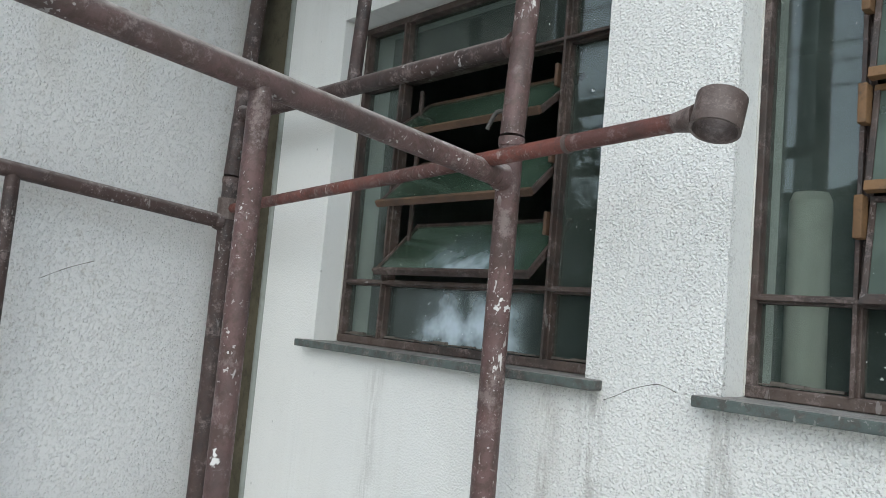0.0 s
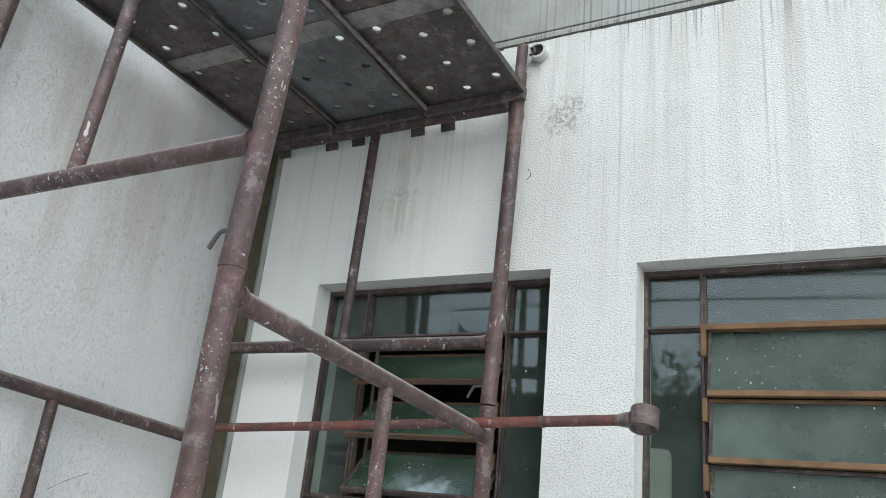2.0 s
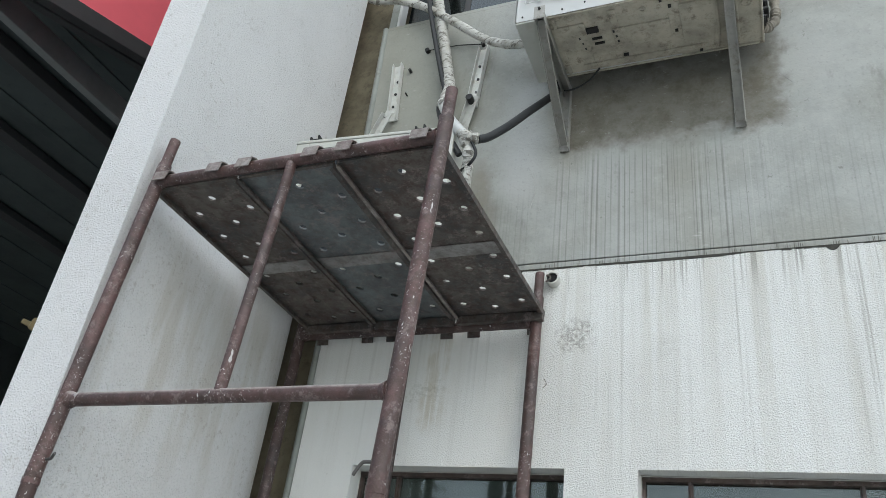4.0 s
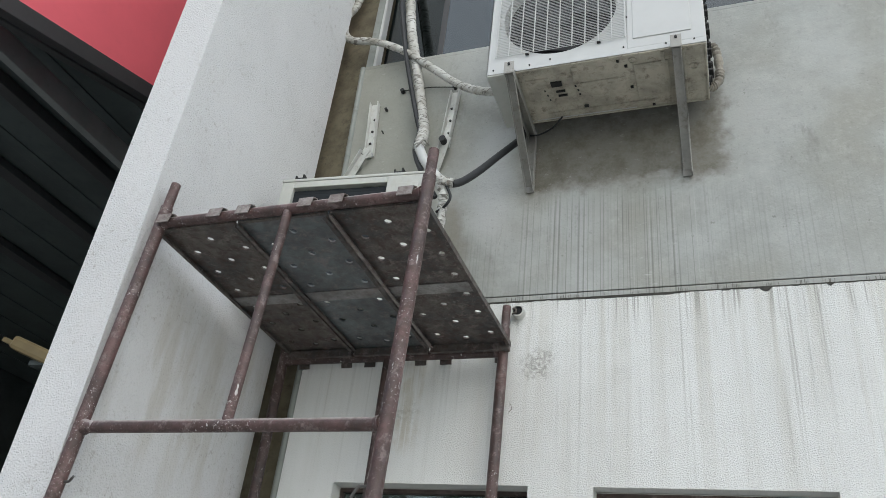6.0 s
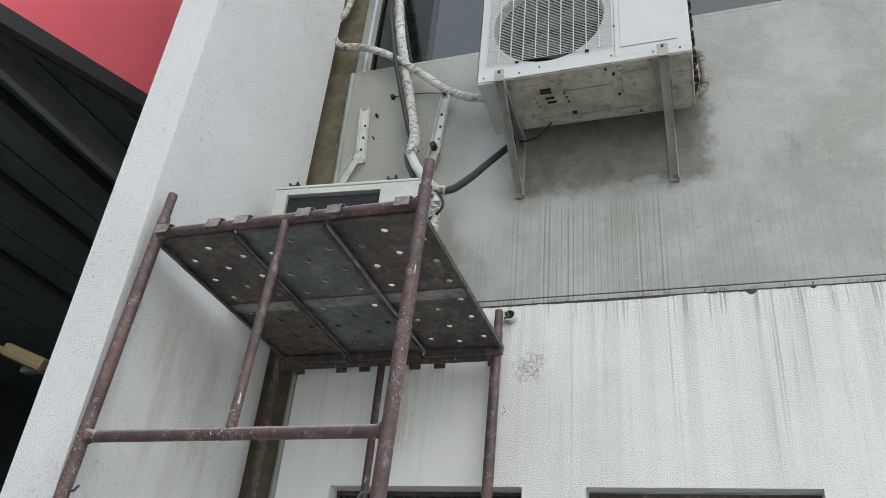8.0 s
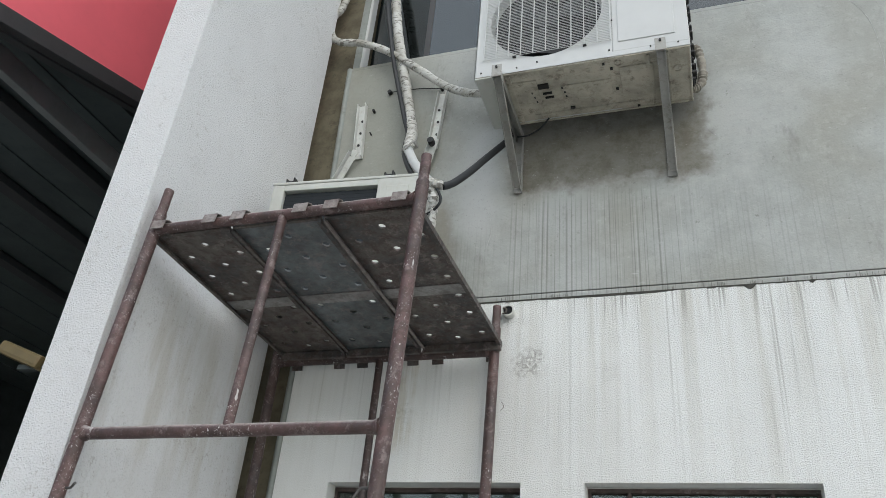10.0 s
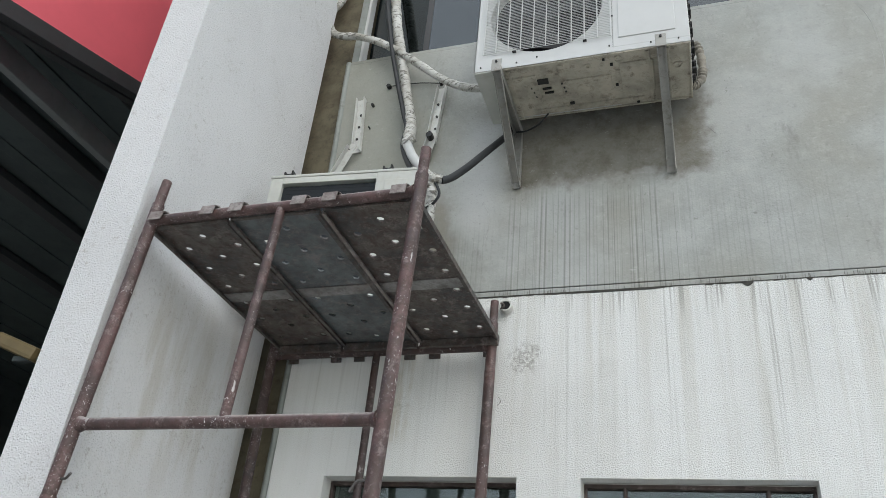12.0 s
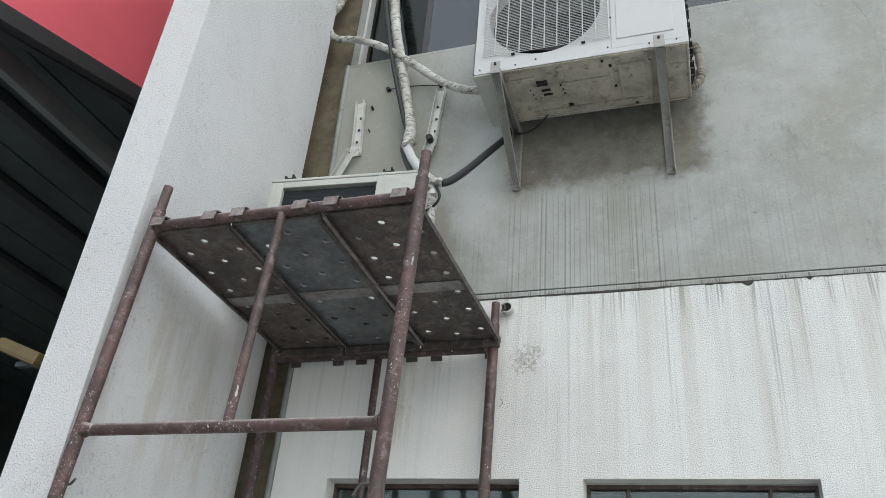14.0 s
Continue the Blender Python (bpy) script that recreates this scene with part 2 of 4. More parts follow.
    k.bump(k.noise(scale * 14, 3, 0.7), bump, 0.0015)
    return k.done(col, rough, metal, spec)


def glass(name, tint, haze, specks=True, rough=0.04, ior=1.55, dust_col=(0.24, 0.30, 0.28), smear_or_cloud=None):
    """Dusty window glass: clear and mirroring by angle, with a film of dirt and dried drops."""
    k = Mat(name)
    n, l = k.n, k.l
    clear = n.new("ShaderNodeBsdfTransparent")
    clear.inputs[0].default_value = (*tint, 1)
    gloss = n.new("ShaderNodeBsdfGlossy")
    gloss.inputs["Roughness"].default_value = rough
    gloss.inputs["Color"].default_value = (0.9, 0.95, 0.97, 1)
    lay = n.new("ShaderNodeLayerWeight")
    lay.inputs["Blend"].default_value = 0.5
    f0 = ((ior - 1) / (ior + 1)) ** 2
    fres = k.math("ADD", k.math("MULTIPLY", k.math("POWER", lay.outputs["Facing"], 4.0), 0.85), f0)
    film = n.new("ShaderNodeBsdfDiffuse")
    k.put(film.inputs[0], k.mix(k.ramp(k.noise(5, 3), 0.35, 0.7), dust_col, tuple(c * 0.7 for c in dust_col)))
    dust = k.ramp(k.noise(6, 4, 0.6), 0.3, 0.75, haze * 0.6, haze * 1.4)
    if specks:
        dots = k.math("MULTIPLY", k.ramp(k.noise(150, 1, 0.4), 0.750, 0.768), k.ramp(k.noise(5, 2), 0.4, 0.6))
        k.put(film.inputs[0], k.mix(dots, film.inputs[0].links[0].from_socket, (0.75, 0.76, 0.74)))
        dust = k.math("MAXIMUM", dust, dots)
    # pale blue patch painted into the film like a mirrored cloud
    if smear_or_cloud:
        cloud_sheen = k.blot(*smear_or_cloud, 0.065, 8, 0.035)
        cloud_sheen = k.math("MULTIPLY", cloud_sheen, k.ramp(k.noise(13, 3, 0.5), 0.28, 0.58, 0.35, 1.0))
        k.put(film.inputs[0], k.mix(cloud_sheen, film.inputs[0].links[0].from_socket, (0.56, 0.66, 0.74)))
        dust = k.math("MAXIMUM", dust, k.math("MULTIPLY", cloud_sheen, 0.8))
    a, b = n.new("ShaderNodeMixShader"), n.new("ShaderNodeMixShader")
    l.new(dust, a.inputs[0])
    l.new(clear.outputs[0], a.inputs[1])
    l.new(film.outputs[0], a.inputs[2])
    l.new(fres, b.inputs[0])
    l.new(a.outputs[0], b.inputs[1])
    l.new(gloss.outputs[0], b.inputs[2])
    l.new(b.outputs[0], n["Material Output"].inputs[0])
    return k.m


M_STUCCO = stucco("white_stucco", (0.73, 0.74, 0.72), True, 0.68, True)
M_SIDE = stucco("grey_white_stucco", (0.645, 0.648, 0.645), False, 0.72, False)
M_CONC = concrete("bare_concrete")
M_TUBE = worn_paint("maroon_tube_paint", (0.118, 0.068, 0.064), (0.058, 0.040, 0.038), 0.9, 0.75, 0.46, 0.85)
# about half as bright as M_TUBE, for the left and back-left tubes
M_TUBE_DARK = worn_paint("maroon_tube_paint_darker", (0.060, 0.036, 0.033), (0.032, 0.024, 0.023), 0.7, 0.6, 0.5, 0.42)
M_BRACE = worn_paint("red_oxide_paint", (0.165, 0.055, 0.042), (0.095, 0.042, 0.036), 0.6, 0.5)
M_RING = worn_paint("bare_rusty_steel", (0.15, 0.12, 0.11), (0.095, 0.072, 0.064), 0.1, 0.6, 0.45)
M_DECK = worn_paint("dirty_deck_steel", (0.108, 0.095, 0.083), (0.052, 0.051, 0.050), 0.15, 0.8)
M_DECK_BLUE = worn_paint("galvanised_deck_steel", (0.128, 0.146, 0.150), (0.085, 0.094, 0.097), 0.15, 0.35, 0.45)
M_STIFF = worn_paint("stiffener_steel", (0.27, 0.265, 0.255), (0.17, 0.165, 0.16), 0.1, 0.4)
M_HOOKPL = worn_paint("deck_hook_steel", (0.29, 0.27, 0.255), (0.17, 0.145, 0.13), 0.4, 0.5)
M_LOCK = plain("lock_rod_steel", (0.11, 0.105, 0.10), 0.5, 0.3)
M_FRAME = worn_paint("brown_window_paint", (0.088, 0.066, 0.056), (0.036, 0.029, 0.026), 0.3, 0.75)
M_SASH = plain("ochre_primer", (0.175, 0.098, 0.044), 0.65, 0, 0.4, 14, 0.3, (0.060, 0.044, 0.032))
M_SASH_RUST = plain("rusty_sash_steel", (0.115, 0.068, 0.042), 0.7, 0, 0.35, 14, 0.3, (0.065, 0.055, 0.05))
M_PUTTY = plain("old_putty", (0.13, 0.115, 0.10), 0.85, 0, 0.4, 30, 0.6, (0.05, 0.045, 0.04))
M_SILL = worn_paint("grey_green_sill_paint", (0.090, 0.112, 0.105), (0.060, 0.076, 0.071), 0.45, 0.5, 0.6, 0.5)
M_GLASS = glass("dusty_glass", (0.82, 0.87, 0.84), 0.15, True, 0.03, 1.52, (0.145, 0.185, 0.165))
M_GLASS_FROST = glass("frosted_glass", (0.38, 0.48, 0.44), 0.6, True, 0.35, 1.28, (0.105, 0.138, 0.116))
M_GLASS_GREEN = glass("green_dusty_glass", (0.34, 0.50, 0.40), 0.42, True, 0.15, 1.42, (0.115, 0.180, 0.130))
# these two panes carry the painted cloud reflection
M_GLASS_CLOUD = glass("cloud_patch_glass", (0.66, 0.72, 0.70), 0.12, True, 0.03, 1.58, smear_or_cloud=(-0.50, -0.22, 1.60, 1.725))
M_GLASS_GREEN_CLOUD = glass("green_cloud_patch_glass", (0.34, 0.50, 0.40), 0.40, True, 0.15, 1.42, (0.115, 0.180, 0.130), smear_or_cloud=(-0.45, -0.24, 1.745, 1.835))
M_GLASS_DARK = glass("tinted_glass", (0.10, 0.12, 0.16), 0.04, False, 0.03, 1.75)
M_ROOM = plain("room_wall_paint", (0.21, 0.235, 0.21), 0.8)
M_OLIVE = plain("olive_brown_joint", (0.145, 0.128, 0.085), 0.85, 0, 0.35, 9, 0.6, (0.065, 0.058, 0.042))
M_TRIM = plain("grey_green_trim", (0.27, 0.29, 0.27), 0.65, 0, 0.2, 5, 0.2, (0.16, 0.16, 0.14))
M_ACWHITE = plain("white_enamel", (0.51, 0.52, 0.51), 0.4, 0, 0.06, 3, 0.03, spec=0.5)
M_ACBOTTOM = plain("stained_sheet_steel", (0.47, 0.44, 0.36), 0.6, 0, 0.35, 9, 0.4, (0.13, 0.105, 0.08))
M_ACOLD = plain("yellowed_enamel", (0.50, 0.51, 0.47), 0.5, 0, 0.12, 4, 0.06, (0.42, 0.41, 0.36))
# one even near-black colour for the old unit's coil
M_FIN = plain("near_black_condenser_fin", (0.016, 0.020, 0.024), 0.85, 0.0, 0.2, 12)
M_BLACK = plain("black_rubber", (0.022, 0.024, 0.026), 0.55, 0, 0.3, 10)
# near-black colour that carries the shade of hollows
M_DARKHOLE = plain("hollow_shade_black", (0.012, 0.012, 0.013), 0.8)
M_GALV = plain("grey_bracket_paint", (0.33, 0.325, 0.30), 0.55, 0.1, 0.2, 9, 0.15, (0.17, 0.15, 0.12))
M_BRWHITE = plain("white_bracket_paint", (0.62, 0.63, 0.60), 0.5, 0, 0.12, 9, 0.1, (0.38, 0.36, 0.32))
M_BOLT = plain("dark_bolt", (0.03, 0.03, 0.03), 0.5, 0.4)
k = Mat("white_pipe_tape")
wrap = k.noise(1, 3, 0.6, k.scaled(26, 26, 75))
M_TAPE_COL = k.mix(k.ramp(k.noise(9, 4, 0.7), 0.4, 0.68), (0.54, 0.54, 0.51), (0.33, 0.32, 0.28))
M_TAPE_COL = k.mix(k.ramp(wrap, 0.52, 0.62, 0, 0.85), M_TAPE_COL, (0.13, 0.12, 0.10))
k.bump(wrap, 0.7, 0.008)
M_TAPE = k.done(M_TAPE_COL, 0.6)
M_FOAM = plain("stained_pipe_foam", (0.27, 0.25, 0.21), 0.8, 0, 0.35, 20, 0.6, (0.13, 0.12, 0.10))
M_PVC = plain("grey_white_pvc", (0.58, 0.58, 0.54), 0.5, 0, 0.15, 12)
M_RED = plain("coral_red_paint", (0.92, 0.175, 0.215), 0.6, 0, 0.06, 1.5, 0.08)
M_ROOFDK = plain("dark_roof_sheet", (0.075, 0.09, 0.09), 0.6, 0.1, 0.25, 2)
M_BEAMDK = plain("grey_steel_beam", (0.20, 0.21, 0.21), 0.6, 0.1, 0.15, 3)
M_GUTTER = plain("charcoal_gutter", (0.06, 0.06, 0.062), 0.55, 0.1, 0.15, 3)
M_BLACKWALL = plain("dark_shed_wall", (0.068, 0.08, 0.08), 0.8, 0, 0.3, 2)
M_YELLOW = plain("yellow_plastic", (0.17, 0.13, 0.06), 0.5, 0, 0.12, 8)
M_TUBEWHITE = plain("white_plastic_tube", (0.88, 0.87, 0.82), 0.3, 0, 0.08, 5)
M_GROUND = plain("worn_concrete_yard", (0.58, 0.57, 0.54), 0.85, 0, 0.25, 1.2, 0.5, (0.2, 0.2, 0.19))
M_BARK = plain("bark", (0.12, 0.09, 0.065), 0.9, 0, 0.35, 12, 0.8)
M_LEAF = plain("leaf_green", (0.055, 0.085, 0.04), 0.6, 0, 0.45, 4)
M_POLE = plain("utility_pole_concrete", (0.28, 0.27, 0.25), 0.85, 0, 0.2, 4, 0.4)


# ---------------------------------------------------------------- mesh helpers
def thing(name, loc, label, category, group="", kind=""):
    e = new(name)
    e.empty_display_size = 0.1
    e.location = loc
    return tagged(e, label, category, group, kind)


def mesh_of(name, bm, material, smooth=False, sharp=0.6):
    bmesh.ops.recalc_face_normals(bm, faces=bm.faces)
    me = bpy.data.meshes.new(name)
    for f in bm.faces:
        f.smooth = smooth
    if smooth:
        for e in bm.edges:
            if len(e.link_faces) == 2 and e.calc_face_angle(0) > sharp:
                e.smooth = False
    bm.to_mesh(me)
    bm.free()
    me.materials.append(material)
    return me


def part(name, bm, material, parent, label="", smooth=False):
    """Links a bmesh, in world coordinates, as one mesh under a thing or a part."""
    ob = new(name, mesh_of(name, bm, material, smooth))
    ob.parent = parent
    if parent.type == "EMPTY":
        ob.matrix_parent_inverse = Matrix.Translation(-Vector(parent.location))
    return tagged(ob, label)


def solid(name, bm, material, label, category, kind="structure", smooth=False, group=""):
    return tagged(new(name, mesh_of(name, bm, material, smooth)), label, category, group, kind)


def box(bm, x0, x1, y0, y1, z0, z1, bevel=0.0):
    sub = bmesh.new()
    bmesh.ops.create_cube(sub, size=1)
    for v in sub.verts:
        v.co = ((x0, x1)[v.co.x > 0], (y0, y1)[v.co.y > 0], (z0, z1)[v.co.z > 0])
    if bevel:
        bmesh.ops.bevel(sub, geom=sub.edges[:], offset=bevel, segments=2, affect="EDGES", profile=0.6)
    add(bm, sub)
    return bm


def add(bm, sub, m=None):
    if m is not None:
        sub.transform(m)
    tmp = bpy.data.meshes.new("tmp")
    sub.to_mesh(tmp)
    sub.free()
    bm.from_mesh(tmp)
    bpy.data.meshes.remove(tmp)


def tube(bm, p, q, r, seg=16, r2=None, caps=True):
    p, q = Vector(p), Vector(q)
    sub = bmesh.new()
    bmesh.ops.create_cone(sub, segments=seg, radius1=r, radius2=r if r2 is None else r2, depth=(q - p).length, cap_ends=caps)
    turn = (q - p).to_track_quat("Z", "Y").to_matrix().to_4x4()
    add(bm, sub, Matrix.Translation((p + q) / 2) @ turn)
    return bm


def smooth_path(pts, steps=6):
    pts = [Vector(p) for p in pts]
    out = []
    for i in range(len(pts) - 1):
        a, b, c, d = pts[max(i - 1, 0)], pts[i], pts[i + 1], pts[min(i + 2, len(pts) - 1)]
        for s in range(steps):
            t = s / steps
            out.append(0.5 * (2 * b + (c - a) * t + (2 * a - 5 * b + 4 * c - d) * t * t + (3 * b - a - 3 * c + d) * t ** 3))
    out.append(pts[-1])
    return out


def hose(bm, pts, r, seg=10, steps=6, wobble=0.0, seed=0):
    """A bent tube along points; wobble swells it unevenly, as wrapped tape does."""
    rnd = random.Random(seed)
    path = smooth_path(pts, steps)
    rings, up = [], Vector((0.13, 0.31, 0.94))
    for i, p in enumerate(path):
        d = (path[min(i + 1, len(path) - 1)] - path[max(i - 1, 0)]).normalized()
        u = d.cross(up).normalized()
        v = d.cross(u)
        rr = r * (1 + wobble * rnd.uniform(-1, 1))
        rings.append([bm.verts.new(p + rr * (math.cos(a) * u + math.sin(a) * v)) for a in (2 * math.pi * k / seg for k in range(seg))])
    for a, b in zip(rings, rings[1:]):
        for k in range(seg):
            bm.faces.new((a[k], a[(k + 1) % seg], b[(k + 1) % seg], b[k]))
    bm.faces.new(rings[0])
    bm.faces.new(rings[-1])
    return bm


def collar(bm, p, q, r_out, r_in, seg=20):
    """A hollow sleeve from p to q, open at both ends."""
    p, q = Vector(p), Vector(q)
    turn = (q - p).to_track_quat("Z", "Y").to_matrix()
    rows = []
    for c, r in ((p, r_out), (q, r_out), (q, r_in), (p, r_in)):
        rows.append([bm.verts.new(c + turn @ Vector((r * math.cos(2 * math.pi * k / seg), r * math.sin(2 * math.pi * k / seg), 0))) for k in range(seg)])
    for a, b in zip(rows, rows[1:] + rows[:1]):
        for k in range(seg):
            bm.faces.new((a[k], a[(k + 1) % seg], b[(k + 1) % seg], b[k]))
    return bm


def wall_with_openings(xs, zs, holes, y0, y1, lean=None):
    """A wall slab between y0 (front) and y1, cut on a grid; holes are (column, row) cells left open."""
    bm = bmesh.new()
    at = lambda i, j, y: bm.verts.new(((lean(zs[j]) if lean and i == 0 else xs[i]), y, zs[j]))
    f = {(i, j): at(i, j, y0) for i in range(len(xs)) for j in range(len(zs))}
    b = {(i, j): at(i, j, y1) for i in range(len(xs)) for j in range(len(zs))}
    cells = {(i, j) for i in range(len(xs) - 1) for j in range(len(zs) - 1)} - set(holes)
    for i, j in cells:
        bm.faces.new((f[i, j], f[i + 1, j], f[i + 1, j + 1], f[i, j + 1]))
        bm.faces.new((b[i, j], b[i, j + 1], b[i + 1, j + 1], b[i + 1, j]))
        for (di, dj), (p, q) in {(-1, 0): ((0, 0), (0, 1)), (1, 0): ((1, 0), (1, 1)), (0, -1): ((0, 0), (1, 0)), (0, 1): ((0, 1), (1, 1))}.items():
            if (i + di, j + dj) not in cells:
                k, m = (i + p[0], j + p[1]), (i + q[0], j + q[1])
                bm.faces.new((f[k], f[m], b[m], b[k]))
    return bm


# ---------------------------------------------------------------- ground and walls
bm = bmesh.new()
box(bm, -400, 400, -400, 400, -0.3, 0.0)
solid("ground", bm, M_GROUND, "worn grey concrete yard floor", "ground")

W1, W2, SILL, HEAD = (-0.793, 0.002), (0.240, 1.034), 1.598, 2.403
left_edge = lambda z: -1.036 - 0.004 * (z - 1.85)
bm = wall_with_openings([-1.0, W1[0], W1[1], W2[0], W2[1], 4.5], [0, 0.6, SILL, HEAD, 3.168], {(1, 2), (3, 2)}, 0.0, 0.16, left_edge)
solid("wall_facade", bm, M_STUCCO, "rough white stucco wall streaked by rain", "wall")

facade = bpy.data.objects["wall_facade"]
M_CRACK = plain("crack_dirt", (0.15, 0.145, 0.13), 0.9, 0, 0.3, 30)
M_EDGE = plain("black_edge_shade", (0.06, 0.058, 0.05), 0.95, 0, 0.4, 25)


def crack(parent, pts, r):
    """A hairline crack: a thin dark line lying in the plaster."""
    bm = bmesh.new()
    hose(bm, pts, r, 5, 5, 0.5, 2)
    part("crack", bm, M_CRACK, parent)


crack(facade, [(0.041, 0.0, 1.578), (0.064, 0.0, 1.588), (0.092, 0.0, 1.602), (0.133, 0.0, 1.614), (0.152, 0.0, 1.612), (0.169, 0.0, 1.606)], 0.0006)
crack(facade, [(-0.085, 0.0, 2.72), (-0.075, 0.0, 2.70), (-0.088, 0.0, 2.685)], 0.0013)

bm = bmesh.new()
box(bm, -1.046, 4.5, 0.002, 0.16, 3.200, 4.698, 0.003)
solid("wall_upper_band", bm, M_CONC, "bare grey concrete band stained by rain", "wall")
M_RIDGE = plain("pale_trowel_ridge", (0.42, 0.42, 0.40), 0.85, 0, 0.3, 30)
band = bpy.data.objects["wall_upper_band"]
for pts in ([(1.47, 0.002, 4.62), (1.52, 0.002, 4.52), (1.545, 0.002, 4.40), (1.55, 0.002, 4.22), (1.535, 0.002, 4.08)],
            [(0.795, 0.002, 3.965), (0.815, 0.002, 3.945), (0.838, 0.002, 3.915)],
            [(-0.20, 0.002, 3.66), (-0.17, 0.002, 3.56), (-0.185, 0.002, 3.46)]):
    bm = bmesh.new()
    hose(bm, pts, 0.0016, 5, 5, 0.6, 4)
    part("trowel_ridge", bm, M_RIDGE, band)
bm = bmesh.new()
box(bm, -1.05, 4.5, 0.003, 0.16, 3.171, 3.196, 0.003)
box(bm, -1.05, 4.5, 0.025, 0.16, 3.160, 3.204)
solid("trim_joint", bm, M_CONC, "thin grey drip joint between plaster and concrete", "trim")
rnd = random.Random(5)
# thin dark strip drawn for the shaded gap above the plaster
bm = bmesh.new()
x, sag = -1.03, 0.002
while x < 2.2:
    w = rnd.uniform(0.012, 0.035)
    sag = min(max(sag + rnd.uniform(-0.0022, 0.0022), 0.001), 0.008)
    extra = rnd.uniform(0.002, 0.005) if rnd.random() < 0.05 else 0.0
    box(bm, x, x + w + 0.001, -0.0015, 0.004, 3.1685 - sag - extra, 3.1715)
    x += w
tagged(part("ragged_edge", bm, M_EDGE, facade, "dark ragged line for the shaded gap over the plaster"), kind="stuff")
# chips are flat dark pieces; the shade of each hollow is its colour
rnd_nick = random.Random(3)
for nx, wide, deep in ((0.889, 0.050, 0.024), (1.112, 0.030, 0.014), (0.33, 0.022, 0.010)):
    bm = bmesh.new()
    edge_pts = [(nx - wide / 2, 3.171), (nx + wide / 2, 3.171)] + [(nx + wide * (0.42 - 0.21 * k) , 3.171 - deep * (0.35, 0.8, 1.0, 0.75, 0.3)[k] * rnd_nick.uniform(0.85, 1.1)) for k in range(5)]
    front = [bm.verts.new((px, -0.0022, pz)) for px, pz in edge_pts]
    back = [bm.verts.new((px, 0.004, pz)) for px, pz in edge_pts]
    bm.faces.new(front)
    bm.faces.new(back)
    for k in range(len(front)):
        m = (k + 1) % len(front)
        bm.faces.new((front[k], front[m], back[m], back[k]))
    part("nick", bm, M_EDGE, facade, "dark flat piece for a shaded chip in the plaster edge")
joint = bpy.data.objects["trim_joint"]
bm = bmesh.new()
x = -0.15
while x < 2.2:
    x += rnd.choice((0.006, 0.011, 0.018, 0.09)) * rnd.uniform(0.6, 1.4)
    w = rnd.uniform(0.0008, 0.003)
    box(bm, x, x + w, 0.0018, 0.0034, 3.1725, 3.1725 + rnd.uniform(0.010, 0.022))
tagged(part("drip_mark", bm, M_CRACK, joint, "short black drip marks"), kind="stuff")
bm = bmesh.new()
box(bm, -1.046, 4.5, 0.0025, 0.16, 4.698, 4.722, 0.004)
solid("trim_window_ledge", bm, M_CONC, "concrete ledge under the upper windows", "trim")
bm = bmesh.new()
box(bm, -1.5, 4.5, 0.0, 0.2, 6.1, 7.2)
solid("wall_top", bm, M_CONC, "concrete wall over the upper windows", "wall")

side_x = lambda y: -1.1725 - 0.0263 * y
bm = bmesh.new()
rows = []
for z in (0.0, 2.0, 4.0, 7.4):
    rows.append([bm.verts.new(c) for c in ((side_x(-1.045), -1.045, z), (side_x(-0.058), -0.058, z), (-1.372, -0.058, z), (-1.345, -1.045, z))])
for a, b in zip(rows, rows[1:]):
    for k in range(4):
        bm.faces.new((a[k], a[(k + 1) % 4], b[(k + 1) % 4], b[k]))
bm.faces.new(rows[0])
bm.faces.new(rows[-1])
bmesh.ops.bevel(bm, geom=[e for e in bm.edges if abs(e.verts[0].co.z - e.verts[1].co.z) > 0.5], offset=0.008, segments=2, affect="EDGES")
solid("wall_side", bm, M_SIDE, "projecting pale grey stucco side wall", "wall", smooth=False)

side = bpy.data.objects["wall_side"]
crack(side, [(side_x(y), y, z) for y, z in ((-0.515, 1.698), (-0.459, 1.727), (-0.400, 1.750))], 0.0008)

bm = bmesh.new()
box(bm, -1.75, -1.02, 0.035, 0.16, 0, 7.2)
solid("wall_joint_back", bm, M_OLIVE, "dirty olive brown wall joint beside the side wall", "wall joint")
for name, p, q, r, lab in (
    ("trim_joint_lower", (left_edge(0) - 0.019, 0.014, 0.0), (left_edge(3.168) - 0.019, 0.014, 3.168), 0.0165, "grey green sealing strip along the plaster edge"),
    ("trim_joint_upper", (-1.018, 0.006, 3.19), (-1.058, 0.006, 4.715), 0.016, "pale grey pipe along the concrete edge"),
):
    solid(name, tube(bmesh.new(), p, q, r, 12), M_TRIM, lab, "trim", smooth=True)

# room behind the lower windows and its ceiling
for n, d in {"wall_room_back": (-1.7, 4.5, 2.6, 2.7, 0, 3.1), "wall_room_left": (-1.8, -1.7, 0.16, 2.7, 0, 3.1), "wall_room_right": (4.5, 4.6, -0.0, 2.7, 0, 3.1),
             "ceiling": (-1.8, 4.6, 0.16, 2.7, 3.1, 3.2), "floor": (-1.7, 4.5, 0.16, 2.6, 0.0, 0.15)}.items():
    bm = bmesh.new()
    box(bm, *d)
    solid(n, bm, M_ROOM, "dim painted room surface behind the windows", n.split("_")[0])
for n, d in {"wall_attic_back": (-1.8, 4.6, 2.6, 2.7, 3.2, 7.2), "ceiling_attic": (-1.8, 4.6, 0.16, 2.7, 6.6, 6.7), "wall_attic_left": (-1.8, -1.7, 0.16, 2.6, 3.2, 6.6), "wall_attic_right": (4.5, 4.6, 0.16, 2.6, 3.2, 6.6)}.items():
    bm = bmesh.new()
